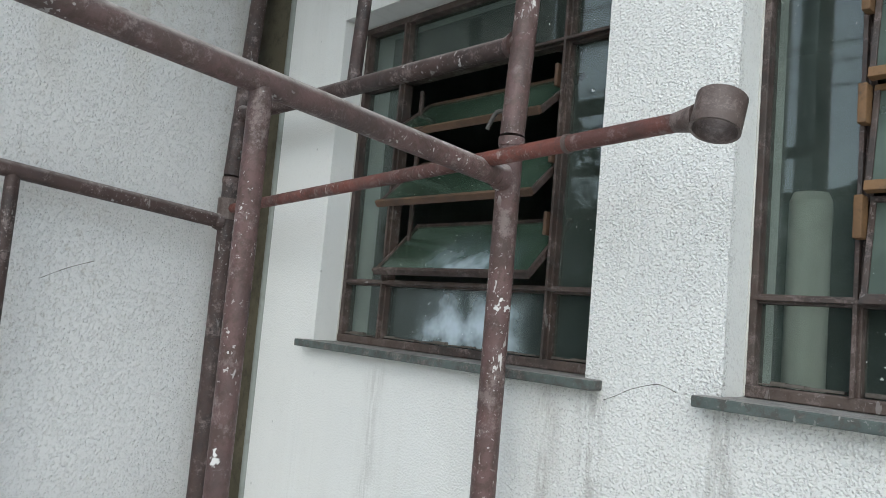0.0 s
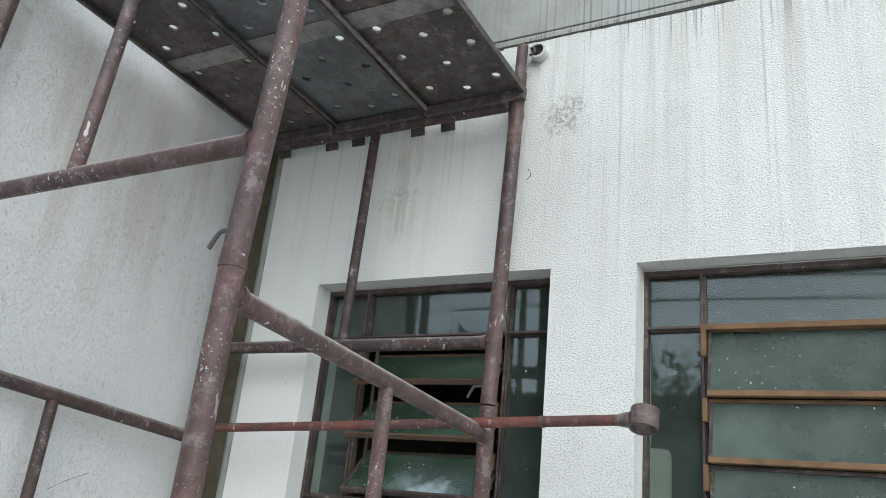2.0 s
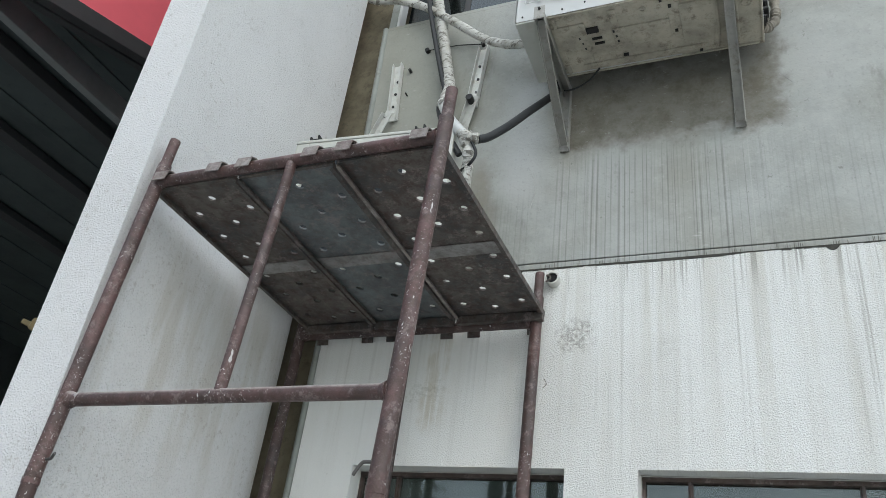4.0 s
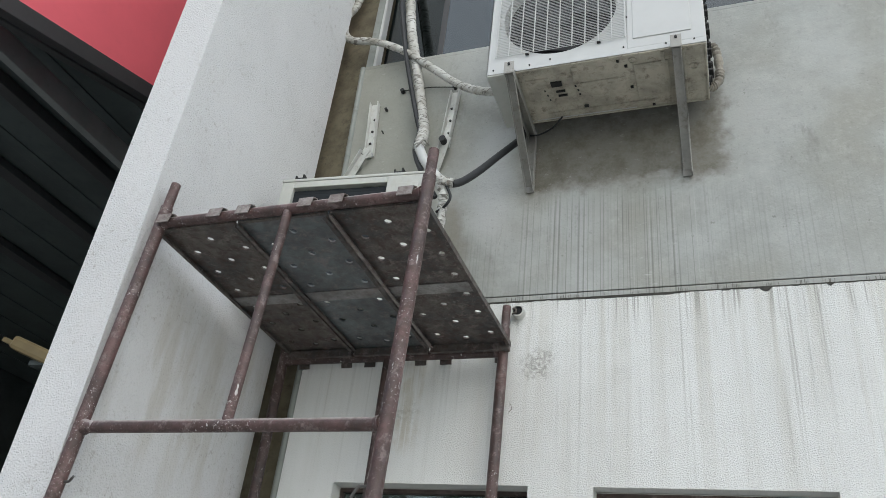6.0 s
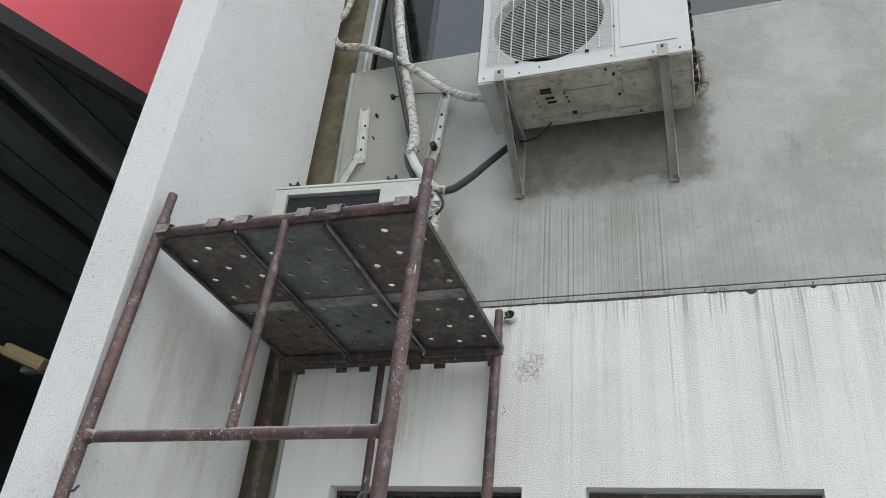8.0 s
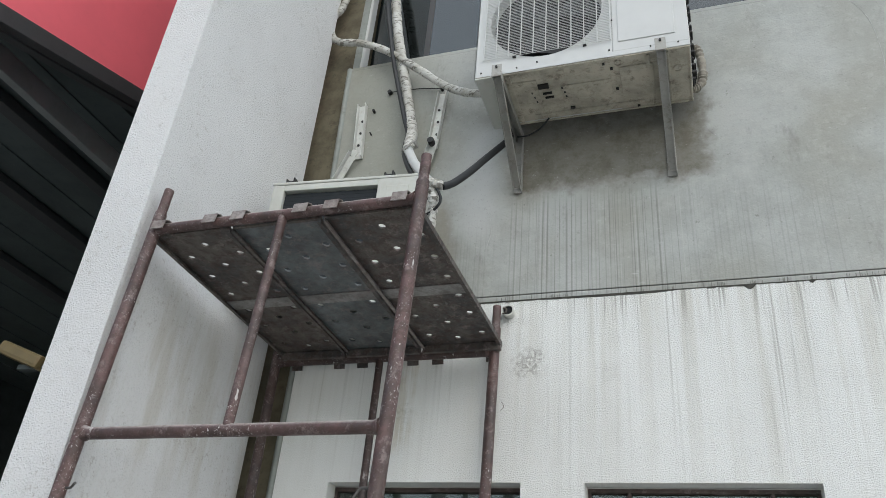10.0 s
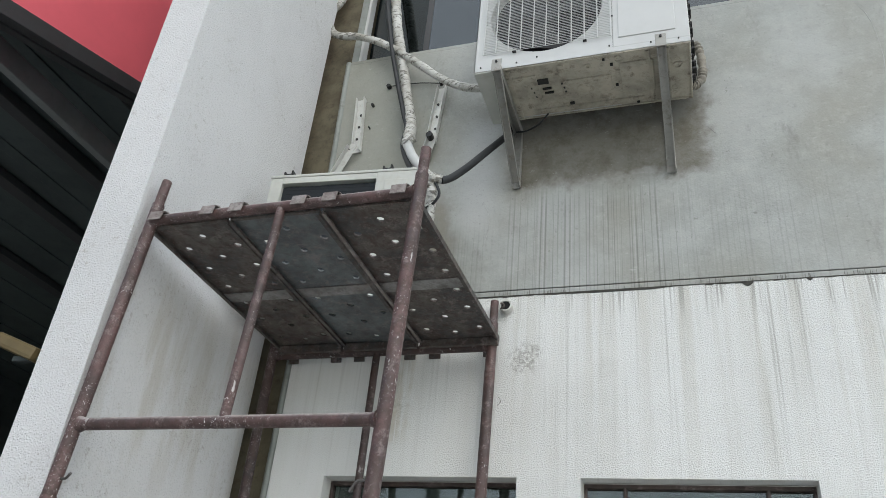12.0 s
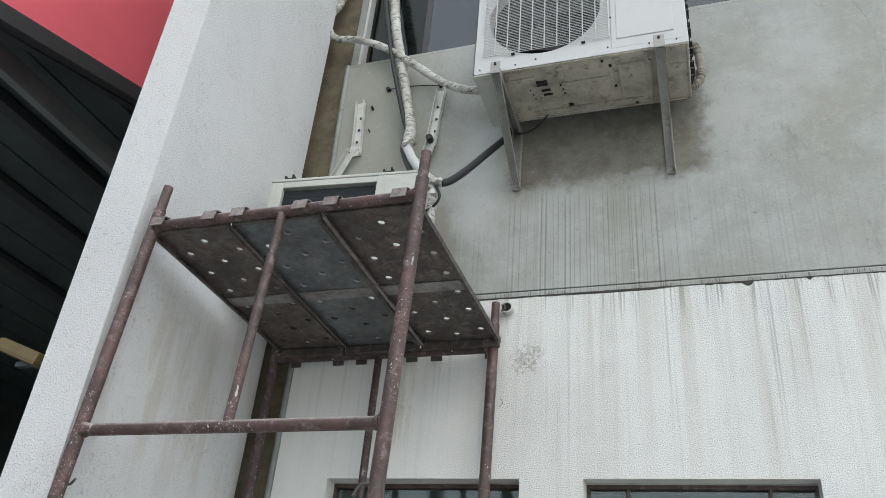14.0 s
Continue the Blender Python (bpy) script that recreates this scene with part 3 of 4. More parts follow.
    box(bm, *d)
    solid(n, bm, M_BLACKWALL, "dark upper room surface behind tinted glass", n.split("_")[0])


# ---------------------------------------------------------------- steel windows
def bar_v(bm, x, z0, z1, y, w=0.0145, fin=True):
    box(bm, x - w / 2, x + w / 2, y, y + 0.026, z0, z1, 0.002)
    if fin:
        box(bm, x - 0.003, x + 0.003, y - 0.010, y + 0.002, z0, z1, 0.001)


def bar_h(bm, z, x0, x1, y, w=0.0145, fin=True):
    box(bm, x0, x1, y, y + 0.026, z - w / 2, z + w / 2, 0.002)
    if fin:
        box(bm, x0, x1, y - 0.012, y + 0.002, z - 0.003, z + 0.003, 0.001)


def pane(parent, x0, x1, z0, z1, y, mat):
    bm = bmesh.new()
    box(bm, x0, x1, y, y + 0.004, z0, z1)
    ob = part("pane", bm, mat, parent)
    ob.visible_shadow = False
    return ob


def steel_window(name, x0, x1, m1, m2, label):
    w = thing(name, ((x0 + x1) / 2, 0.08, SILL), label, "window", kind="structure")
    y, t1, t2 = 0.072, 1.757, 2.241
    b0, b1 = SILL + 0.012, HEAD - 0.002
    bm = bmesh.new()
    box(bm, x0, x0 + 0.013, y - 0.003, y + 0.03, b0, b1, 0.002)
    box(bm, x1 - 0.013, x1, y - 0.003, y + 0.03, b0, b1, 0.002)
    box(bm, x0, x1, y - 0.006, y + 0.03, b0, b0 + 0.018, 0.002)
    box(bm, x0, x1, y - 0.006, y + 0.03, b1 - 0.018, b1, 0.002)
    part("window_frame", bm, M_FRAME, w)
    bm = bmesh.new()
    for a, b, c, d in ((x0, x0 + 0.003, b0, b1), (x1 - 0.003, x1, b0, b1), (x0 + 0.003, x1 - 0.003, b1 - 0.003, b1)):
        box(bm, a, b, y - 0.007, y - 0.0035, c, d, 0.001)
    part("caulk", bm, M_PVC, w, "pale caulk line round the steel frame")
    for m in (m1, m2):
        bm = bmesh.new()
        bar_v(bm, m, b0 + 0.017, b1 - 0.017, y)
        part("mullion", bm, M_FRAME, w)
    for t in (t1, t2):
        bm = bmesh.new()
        bar_h(bm, t, x0 + 0.012, x1 - 0.012, y + 0.001)
        part("transom", bm, M_FRAME, w)
    cols = ((x0 + 0.006, m1), (m1, m2), (m2, x1 - 0.006))
    rows_ = ((b0 + 0.011, t1), (t1, t2), (t2, b1 - 0.011))
    for i, (a, b) in enumerate(cols):
        for j, (c, d) in enumerate(rows_):
            if (i, j) != (1, 1):
                pane(w, a + 0.006, b - 0.006, c + 0.006, d - 0.006, y + 0.014, M_GLASS_CLOUD if name == "window_1" and (i, j) == (1, 0) else M_GLASS)
    # putty along the lower panes
    bm = bmesh.new()
    rnd = random.Random(len(name) + int(x0 * 100))
    for a, b in cols:
        x = a + 0.012
        while x < b - 0.03:
            s = rnd.uniform(0.015, 0.04)
            box(bm, x, min(x + s, b - 0.012), y + 0.004, y + 0.015, b0 + 0.02, b0 + 0.021 + rnd.uniform(0.000, 0.006), 0.001)
            x += s
    tagged(part("putty", bm, M_PUTTY, w, "crumbling putty along the lower glass"), kind="stuff")
    # sill slab, a little sloping, with a worn edge
    bm = bmesh.new()
    box(bm, x0 - 0.028, x1 + 0.034, -0.036, 0.09, SILL - 0.006, SILL + 0.011, 0.003)
    part("window_sill", bm, M_SILL, w, "thin grey green sill with chipped paint")
    return w


def tilted_sash(w, x0, x1, z_low, y_low, z_high, y_high, rail, glassmat, thick=0.009):
    """One tilting light: lower rail, upper rail, two side bars and the glass."""
    run = Vector((0, y_high - y_low, z_high - z_low))
    h = run.length
    m = Matrix.Translation((0, y_low, z_low)) @ Matrix.Rotation(math.atan2(run.z, run.y) - math.pi / 2, 4, "X")
    bm = bmesh.new()
    box(bm, x0, x1, -0.009, 0.007, 0, thick, 0.0015)
    bm.transform(m)
    s = part("sash", bm, rail, w, "tilting sash with a worn lower rail")
    for a, b, c, d in ((x0, x1, h - 0.009, h), (x0, x0 + 0.008, thick, h - 0.009), (x1 - 0.008, x1, thick, h - 0.009)):
        bm = bmesh.new()
        box(bm, a, b, -0.004, 0.008, c, d, 0.001)
        bm.transform(m)
        part("sash_bar", bm, rail if d == h else M_FRAME, s)
    bm = bmesh.new()
    box(bm, x0 + 0.008, x1 - 0.008, 0.0, 0.004, thick, h - 0.009)
    bm.transform(m)
    g = part("pane", bm, glassmat, s)
    g.visible_shadow = False
    return s


w1 = steel_window("window_1", *W1, -0.634, -0.145, "brown steel window with three tilted dusty lights")
for zl, yl, zh, yh in ((2.089, 0.020, 2.200, 0.152), (1.931, 0.014, 2.052, 0.144), (1.777, 0.024, 1.903, 0.147)):
    tilted_sash(w1, -0.620, -0.160, zl, yl, zh, yh, M_SASH_RUST if zl > 1.8 else M_FRAME, M_GLASS_GREEN_CLOUD if zl < 1.8 else M_GLASS_GREEN)
bm = bmesh.new()
box(bm, -0.608, -0.598, 0.105, 0.112, 1.80, 2.22, 0.001)
part("operating_bar", bm, M_FRAME, w1)
for z in (1.86, 2.0, 2.15):
    bm = bmesh.new()
    box(bm, -0.165, -0.157, 0.062, 0.085, z, z + 0.045, 0.002)
    part("hinge_plate", bm, M_SASH_RUST, w1)

w2 = steel_window("window_2", *W2, 0.392, 0.878, "brown steel window with closed ochre framed lights")
for zl, zh in ((2.062, 2.236), (1.905, 2.060), (1.752, 1.903)):
    tilted_sash(w2, 0.404, 0.866, zl, 0.046, zh, 0.072, M_SASH if zl > 1.8 else M_FRAME, M_GLASS_FROST, 0.0145)
bm = bmesh.new()
box(bm, 0.388, 0.880, 0.046, 0.070, 2.229, 2.244, 0.002)
part("head_rail", bm, M_SASH, w2, "ochre head rail")
for z0, z1 in ((2.150, 2.232), (1.990, 2.058), (1.830, 1.902)):
    bm = bmesh.new()
    box(bm, 0.391, 0.403, 0.042, 0.066, z0 + 0.012, z1, 0.002)
    part("hinge_plate", bm, M_SASH, w2)
    bm = bmesh.new()
    box(bm, 0.867, 0.879, 0.042, 0.066, z0 + 0.012, z1, 0.002)
    part("hinge_plate", bm, M_SASH, w2)

# upper strip window
w3 = thing("window_3", (0.5, 0.06, 4.722), "upper strip window with dark tinted glass and white frame", "window", kind="structure")
bm = bmesh.new()
box(bm, -1.050, -1.007, 0.012, 0.075, 4.722, 6.1, 0.003)
part("window_frame", bm, M_TRIM, w3, "grey aluminium jamb")
bm = bmesh.new()
box(bm, -1.006, -0.990, 0.012, 0.07, 4.722, 6.1, 0.002)
part("window_jamb", bm, M_ACWHITE, w3)
for a, b, y in ((-0.990, -0.63, 0.10), (-0.61, 0.42, 0.045), (0.44, 1.5, 0.06), (1.52, 2.6, 0.045), (2.62, 4.4, 0.06)):
    pane(w3, a, b, 4.729, 6.1, y, M_GLASS_DARK)
for x in (-0.62, 0.43, 1.51, 2.61):
    bm = bmesh.new()
    box(bm, x - 0.016, x + 0.016, 0.04, 0.09, 4.722, 6.1, 0.002)
    part("mullion", bm, M_GUTTER, w3)
bm = bmesh.new()
box(bm, -0.99, 4.4, 0.04, 0.10, 4.720, 4.730)
part("window_track", bm, M_GUTTER, w3)

# things that stand behind the lower glass
bm = bmesh.new()
tube(bm, (0.218, 0.34, 1.30), (0.218, 0.34, 1.950), 0.036, 20)
tube(bm, (0.218, 0.34, 1.950), (0.218, 0.34, 1.966), 0.036, 20, 0.030)
solid("plastic_tube", bm, M_TUBEWHITE, "white plastic tube standing behind the window glass", "tube", "thing", True)
bm = bmesh.new()
box(bm, -1.2, 1.4, 0.17, 0.46, 1.26, 1.30, 0.004)
solid("shelf", bm, M_ROOM, "painted shelf inside below the windows", "shelf", "thing")


# ---------------------------------------------------------------- scaffold tower
R_POST, R_RAIL, R_MID = 0.0212, 0.0185, 0.0155
A0, B0, C0, D0 = (Vector(v) for v in ((-0.113, -1.063, 0), (-0.106, -0.108, 0), (-1.067, -0.118, 0), (-1.104, -1.057, 0)))
LEAN_FRONT = Vector((0.014, 0.045, 0)) / 1.11
LEAN_BACK = Vector((-0.004, 0.062, 0)) / 1.11


def scaffold_frame(p, q, z0, lean, low, high, mid, mats, rise=0.0, splay=Vector((0, 0, 0))):
    """One welded frame: two posts with spigots, two rails, a middle upright and the lock rods."""
    away = lambda c: (c - p).length / (q - p).length
    at = lambda c, z: c + (lean + splay * away(c)) * (z - z0) + Vector((0, 0, z))
    s = thing("tubular_scaffold", at((p + q) / 2, z0), "maroon painted tubular scaffold section splashed with white paint", "scaffold", "scaffold sections")
    for c, mat in zip((p, q), mats):
        bm = bmesh.new()
        tube(bm, at(c, z0 + 0.002), at(c, z0 + (1.016 if lean.length else 0.998 + (rise if c is p else 0))), R_POST, 20)
        post = part("post", bm, mat, s, smooth=True)
        if lean.length:
            bm = bmesh.new()
            tube(bm, at(c, z0 + 1.010), at(c, z0 + 1.120), 0.0172, 18)
            part("spigot", bm, mat, post, smooth=True)
        bm = bmesh.new()
        h = at(c, z0 + 0.048)
        d = (q - p).normalized() * (1 if c is p else -1)
        if d.x > 0:
            bend = [h, h + d * 0.034, h + d * 0.047 + Vector((0, -0.006, 0.003)), h + d * 0.066 + Vector((0, -0.018, 0.010))]
        else:
            bend = [h, h + d * 0.036 + Vector((0, 0, 0.003)), h + d * 0.048 + Vector((0, 0, -0.003)), h + d * 0.062 + Vector((0, 0, -0.026))]
        hose(bm, bend, 0.0039, 8, 4)
        part("lock_rod", bm, M_LOCK, post, "bent steel lock rod", smooth=True)
        for zr in (z0 + low, z0 + high):
            bm = bmesh.new()
            along = (q - p).normalized() * (1 if c is p else -1)
            a = at(c, zr + (rise if c is p else 0))
            tube(bm, a + along * 0.017, a + along * 0.034, R_RAIL + 0.0065, 16, R_RAIL)
            part("weld", bm, mat, s, smooth=True)
    for z in (low, high):
        bm = bmesh.new()
        tube(bm, at(p, z0 + z + rise), at(q, z0 + z), R_RAIL, 18)
        part("rail", bm, mats[0] if mats[0] is mats[1] else mats[1], s, smooth=True)
    bm = bmesh.new()
    c = p.lerp(q, mid)
    lift = rise * (1 - mid)
    tube(bm, at(c, z0 + low + lift + 0.01), at(c, z0 + high + lift - 0.01), R_MID, 16)
    part("upright", bm, mats[1], s, smooth=True)
    return s


UP = Vector((0, 0, 0))
front_frame = scaffold_frame(A0, D0, 2.063, LEAN_FRONT, 0.210, 0.949, 0.486, (M_TUBE, M_TUBE))
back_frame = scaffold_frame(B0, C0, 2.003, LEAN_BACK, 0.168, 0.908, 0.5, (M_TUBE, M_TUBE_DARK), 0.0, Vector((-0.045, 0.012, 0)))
right_frame = scaffold_frame(A0, B0, 1.0, UP, 0.06, 0.929, 0.5, (M_TUBE, M_TUBE), 0.077)
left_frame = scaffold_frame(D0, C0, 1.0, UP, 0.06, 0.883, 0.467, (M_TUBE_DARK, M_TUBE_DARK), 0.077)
low_front = scaffold_frame(A0, D0, 0.0, UP, 0.2, 0.9, 0.5, (M_TUBE, M_TUBE))
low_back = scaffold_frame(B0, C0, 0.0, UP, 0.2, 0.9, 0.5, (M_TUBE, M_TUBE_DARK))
for s in (right_frame, left_frame):
    for c in ((A0, B0) if s is right_frame else (D0, C0)):
        bm = bmesh.new()
        top = 2.061 if c in (A0, D0) else 2.001
        collar(bm, c + Vector((0, 0, top - 0.015)), c + Vector((0, 0, top)), R_POST + 0.0015, R_POST - 0.004)
        part("joint_collar", bm, M_TUBE, s, smooth=True)

# diagonal brace with a ring at each end
ring_c, ring_e = C0 + Vector((0.0, 0, 1.918)), Vector((0.311, -0.190, 1.966))
brace = thing("scaffold_brace", ring_c, "red oxide scaffold brace tube with ring ends", "scaffold brace")
bm = bmesh.new()
d = (ring_e - ring_c).normalized()
tube(bm, ring_c + d * 0.03, ring_e - d * 0.055, 0.0128, 16)
rod = part("brace_tube", bm, M_BRACE, brace, smooth=True)
bm = bmesh.new()
tube(bm, ring_e - d * 0.245, ring_e - d * 0.237, 0.0145, 16)
part("weld_seam", bm, M_RING, rod, smooth=True)
bm = bmesh.new()
tube(bm, ring_e - d * 0.062, ring_e - d * 0.03, 0.0128, 16, 0.019)
part("flared_end", bm, M_RING, rod, smooth=True)
for c, r in ((ring_c, 0.027), (ring_e, 0.0315)):
    bm = bmesh.new()
    axis = Vector((0, 0, 0.027)) if c is ring_c else Vector((0.0, 0.0075, 0.0225))
    collar(bm, c - axis, c + axis, r, r - 0.0035, 28)
    part("ring", bm, M_RING, brace, "bare rusty steel ring", smooth=True)


# deck planks with punched holes
def punched_plate(x0, x1, y0, y1, cols, pitch, r, z):
    bm = bmesh.new()
    w = (x1 - x0) / cols
    for c in range(cols):
        xa, xb = x0 + c * w, x0 + (c + 1) * w
        ys = [y0]
        y = y0 + (0.021 if c % 2 else 0.089)
        while y + pitch * 0.5 < y1:
            ys.append(y + pitch * 0.0)
            y += pitch
        ys.append(y1)
        for a, b in zip(ys, ys[1:]):
            cx, cy, n = (xa + xb) / 2, (a + b) / 2, 16
            if b - a < pitch * 0.8:
                bm.faces.new([bm.verts.new(v) for v in ((xa, a, z), (xb, a, z), (xb, b, z), (xa, b, z))])
                continue
            outer, inner, lip = [], [], []
            for k in range(n):
                t = 2 * math.pi * (k + 0.5) / n
                dx, dy = math.cos(t), math.sin(t)
                s = min((xb - xa) / 2 / max(abs(dx), 1e-6), (b - a) / 2 / max(abs(dy), 1e-6))
                outer.append(Vector((cx + dx * s, cy + dy * s, z)))
                inner.append(bm.verts.new((cx + dx * r, cy + dy * r, z)))
                lip.append(bm.verts.new((cx + dx * r * 0.92, cy + dy * r * 0.92, z + 0.006)))
            o = [bm.verts.new(v) for v in outer]
            for k in range(n):
                m = (k + 1) % n
                bm.faces.new((o[k], o[m], inner[m], inner[k]))
                bm.faces.new((inner[k], inner[m], lip[m], lip[k]))
            for sx in (-1, 1):
                for sy in (-1, 1):
                    corner = Vector((cx + sx * (xb - xa) / 2, cy + sy * (b - a) / 2, z))
                    near = sorted(range(n), key=lambda k: (outer[k] - corner).length)[:2]
                    bm.faces.new((o[near[0]], o[near[1]], bm.verts.new(corner)))
    bmesh.ops.remove_doubles(bm, verts=bm.verts[:], dist=0.0008)
    return bm


def deck_plank(x0, x1, mat, lab):
    """A steel deck plank: punched plate, folded sides, cross stiffeners, end plates and hooks over the rails."""
    zf, zb, yf, yb = 2.977, 2.928, -1.020, -0.058
    p = thing("scaffold_plank", ((x0 + x1) / 2, (yf + yb) / 2, 2.95), lab, "scaffold plank", "deck planks")
    shear = Matrix(((1, 0.030, 0, 0.030 * 0.53), (0, 1, 0, 0), (0, (zb - zf) / (yb - yf), 1, -(zb - zf) / (yb - yf) * yf), (0, 0, 0, 1)))

    def piece(name, bm, m, smooth=False, label="", parent=None):
        bm.transform(shear)
        return part(name, bm, m, parent or p, label, smooth)

    top = zf + 0.018
    deck = piece("deck", punched_plate(x0 + 0.004, x1 - 0.004, yf + 0.008, yb - 0.012, 3, 0.1325, 0.0135, top), mat)
    for x in (x0 + 0.002, x1 - 0.004):
        bm = bmesh.new()
        box(bm, x, x + 0.002, yf + 0.015, yb - 0.015, zf + 0.001, top + 0.002)
        s = 1 if x < (x0 + x1) / 2 else -1
        box(bm, min(x, x + s * 0.012), max(x + 0.002, x + s * 0.012), yf + 0.015, yb - 0.015, zf - 0.001, zf + 0.001)
        piece("side_fold", bm, M_HOOKPL if x0 > -0.5 and s > 0 else M_DECK)
    bm = bmesh.new()
    box(bm, x0 + 0.006, x1 - 0.006, -0.545, -0.480, top - 0.004, top - 0.0015, 0.0008)
    piece("cross_stiffener", bm, M_STIFF)
    for y0_, y1_, lift in ((yf + 0.010, yf + 0.022, 0.020), (yb - 0.034, yb - 0.012, -0.004)):
        bm = bmesh.new()
        box(bm, x0 + 0.004, x1 - 0.004, y0_, y1_, zf + (0.012 if lift > 0 else -0.020), top - 0.002 + lift, 0.002)
        piece("end_plate", bm, M_DECK)
    for y, side, drop in ((yf, -1, 0.036), (yb + 0.012, 1, -0.016)):
        for cx in (x0 + 0.045, x1 - 0.060):
            if side < 0:
                y = -1.021 - 0.003 * (cx + 0.10)
            bm = bmesh.new()
            zc, r1, th, low = zf + drop, R_RAIL + 0.003, 0.004, -0.022 if side < 0 else -0.020
            out = [(-0.045, r1 - 0.012), (-0.020, r1 + 0.002), (0.4 * r1, r1 + 0.004), (r1 + 0.008, r1 * 0.70), (r1 + 0.016, low)]
            inn = [(-0.045, r1 - 0.012 - th), (-0.020, r1 + 0.002 - th), (0.4 * r1, r1 + 0.004 - th), (r1 + 0.004, r1 * 0.70), (r1 + 0.012, low)]
            rings = []
            for (oy, oz), (iy, iz) in zip(out, inn):
                rings.append([bm.verts.new((cx + wx, y + side * v, zc + u)) for wx, v, u in ((-0.025, iy, iz), (-0.025, oy, oz), (0.025, oy, oz), (0.025, iy, iz))])
            for a, b in zip(rings, rings[1:]):
                for k in range(4):
                    bm.faces.new((a[k], a[(k + 1) % 4], b[(k + 1) % 4], b[k]))
            bm.faces.new(rings[0])
            bm.faces.new(rings[-1])
            piece("hook", bm, M_HOOKPL if side < 0 else M_DECK)
    return p


deck_plank(-1.087, -0.775, M_DECK, "dark steel scaffold plank with punched holes")
deck_plank(-0.770, -0.432, M_DECK_BLUE, "grey galvanised scaffold plank with punched holes")
deck_plank(-0.426, -0.086, M_DECK, "dark rusty scaffold plank with punched holes")


# ---------------------------------------------------------------- outdoor unit on its wall brackets
X0, X1, YF, YB, ZB, ZT = -0.162, 0.757, -0.430, -0.085, 4.070, 4.74
ac = thing("air_conditioner", ((X0 + X1) / 2, (YF + YB) / 2, ZB), "white outdoor air conditioner unit with a round fan grille", "air conditioner")
FX, FZ, FR = 0.152, 4.390, 0.253
bm = bmesh.new()
# front panel with a round opening
n = 48
px0, px1, pz0, pz1 = X0, FX + (FX - X0) * 0.93, ZB - 0.002, ZT
ring_o, ring_i, ring_b = [], [], []
for k in range(n):
    t = 2 * math.pi * (k + 0.5) / n
    dx, dz = math.cos(t), math.sin(t)
    s = min((px1 - FX if dx > 0 else FX - px0) / max(abs(dx), 1e-6), (pz1 - FZ if dz > 0 else FZ - pz0) / max(abs(dz), 1e-6))
    ring_o.append(bm.verts.new((FX + dx * s, YF, FZ + dz * s)))
    ring_i.append(bm.verts.new((FX + dx * FR, YF, FZ + dz * FR)))
    ring_b.append(bm.verts.new((FX + dx * FR * 0.97, YF + 0.05, FZ + dz * FR * 0.97)))
for k in range(n):
    m = (k + 1) % n
    bm.faces.new((ring_o[k], ring_o[m], ring_i[m], ring_i[k]))
    bm.faces.new((ring_i[k], ring_i[m], ring_b[m], ring_b[k]))
for cx, cz in ((px0, pz0), (px1, pz0), (px0, pz1), (px1, pz1)):
    near = sorted(range(n), key=lambda k: (ring_o[k].co - Vector((cx, YF, cz))).length)[:2]
    bm.faces.new((ring_o[near[0]], ring_o[near[1]], bm.verts.new((cx, YF, cz))))
part("fan_panel", bm, M_ACWHITE, ac)
bm = bmesh.new()
box(bm, px1, X1, YF, YB, ZB + 0.024, ZT, 0.004)
box(bm, px1, X1, YF, YF + 0.004, ZB - 0.002, ZB + 0.024)
body = part("side_panel", bm, M_ACWHITE, ac)
bm = bmesh.new()
box(bm, 0.468, 0.702, YF - 0.004, YF + 0.002, ZB + 0.075, ZT - 0.06, 0.003)
part("service_cover", bm, M_ACWHITE, body)
bm = bmesh.new()
box(bm, X0, px1, YF + 0.06, YB, ZT - 0.01, ZT)
box(bm, X0, X0 + 0.003, YF, YB, pz0, ZT)
box(bm, X0, px1, YB - 0.01, YB, pz0, ZT)
part("casing", bm, M_ACWHITE, ac)
# the fan well's shade is put into this plate's colour
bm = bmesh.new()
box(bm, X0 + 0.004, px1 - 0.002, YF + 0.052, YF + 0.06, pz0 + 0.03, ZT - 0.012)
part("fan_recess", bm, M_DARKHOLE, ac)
# three fan blades and hub at rest behind the grille
bm = bmesh.new()
tube(bm, (FX, YF + 0.022, FZ), (FX, YF + 0.05, FZ), 0.055, 20)
for k in range(3):
    t = 2.0944 * k + 0.4
    pts = []
    for r, w in ((0.05, 0.35), (0.15, 0.50), (0.235, 0.55)):
        pts.append((bm.verts.new((FX + r * math.cos(t - w), YF + 0.022, FZ + r * math.sin(t - w))), bm.verts.new((FX + r * math.cos(t + w), YF + 0.048, FZ + r * math.sin(t + w)))))
    for (a, b), (c, d2) in zip(pts, pts[1:]):
        bm.faces.new((a, b, d2, c))
# blades are coloured near-black too, to match the shaded well
part("fan", bm, plain("shade_dark_fan_plastic", (0.022, 0.024, 0.026), 0.5), ac, "fan at rest, coloured dark as if shaded", True)
# wire guard: fine horizontal wires and vertical ribs standing proud of the panel
gx0, gx1, gz0, gz1 = X0 + 0.040, px1 - 0.006, ZB + 0.088, ZT - 0.03
bm = bmesh.new()
z = gz0
while z < gz1:
    box(bm, gx0, gx1, YF - 0.0095, YF - 0.008, z - 0.0009, z + 0.0009)
    z += 0.0098
tagged(part("wire_guard", bm, M_ACWHITE, ac, "fine white grille wires"), kind="stuff")
for k in range(11):
    x = gx0 + (gx1 - gx0) * k / 10
    bm = bmesh.new()
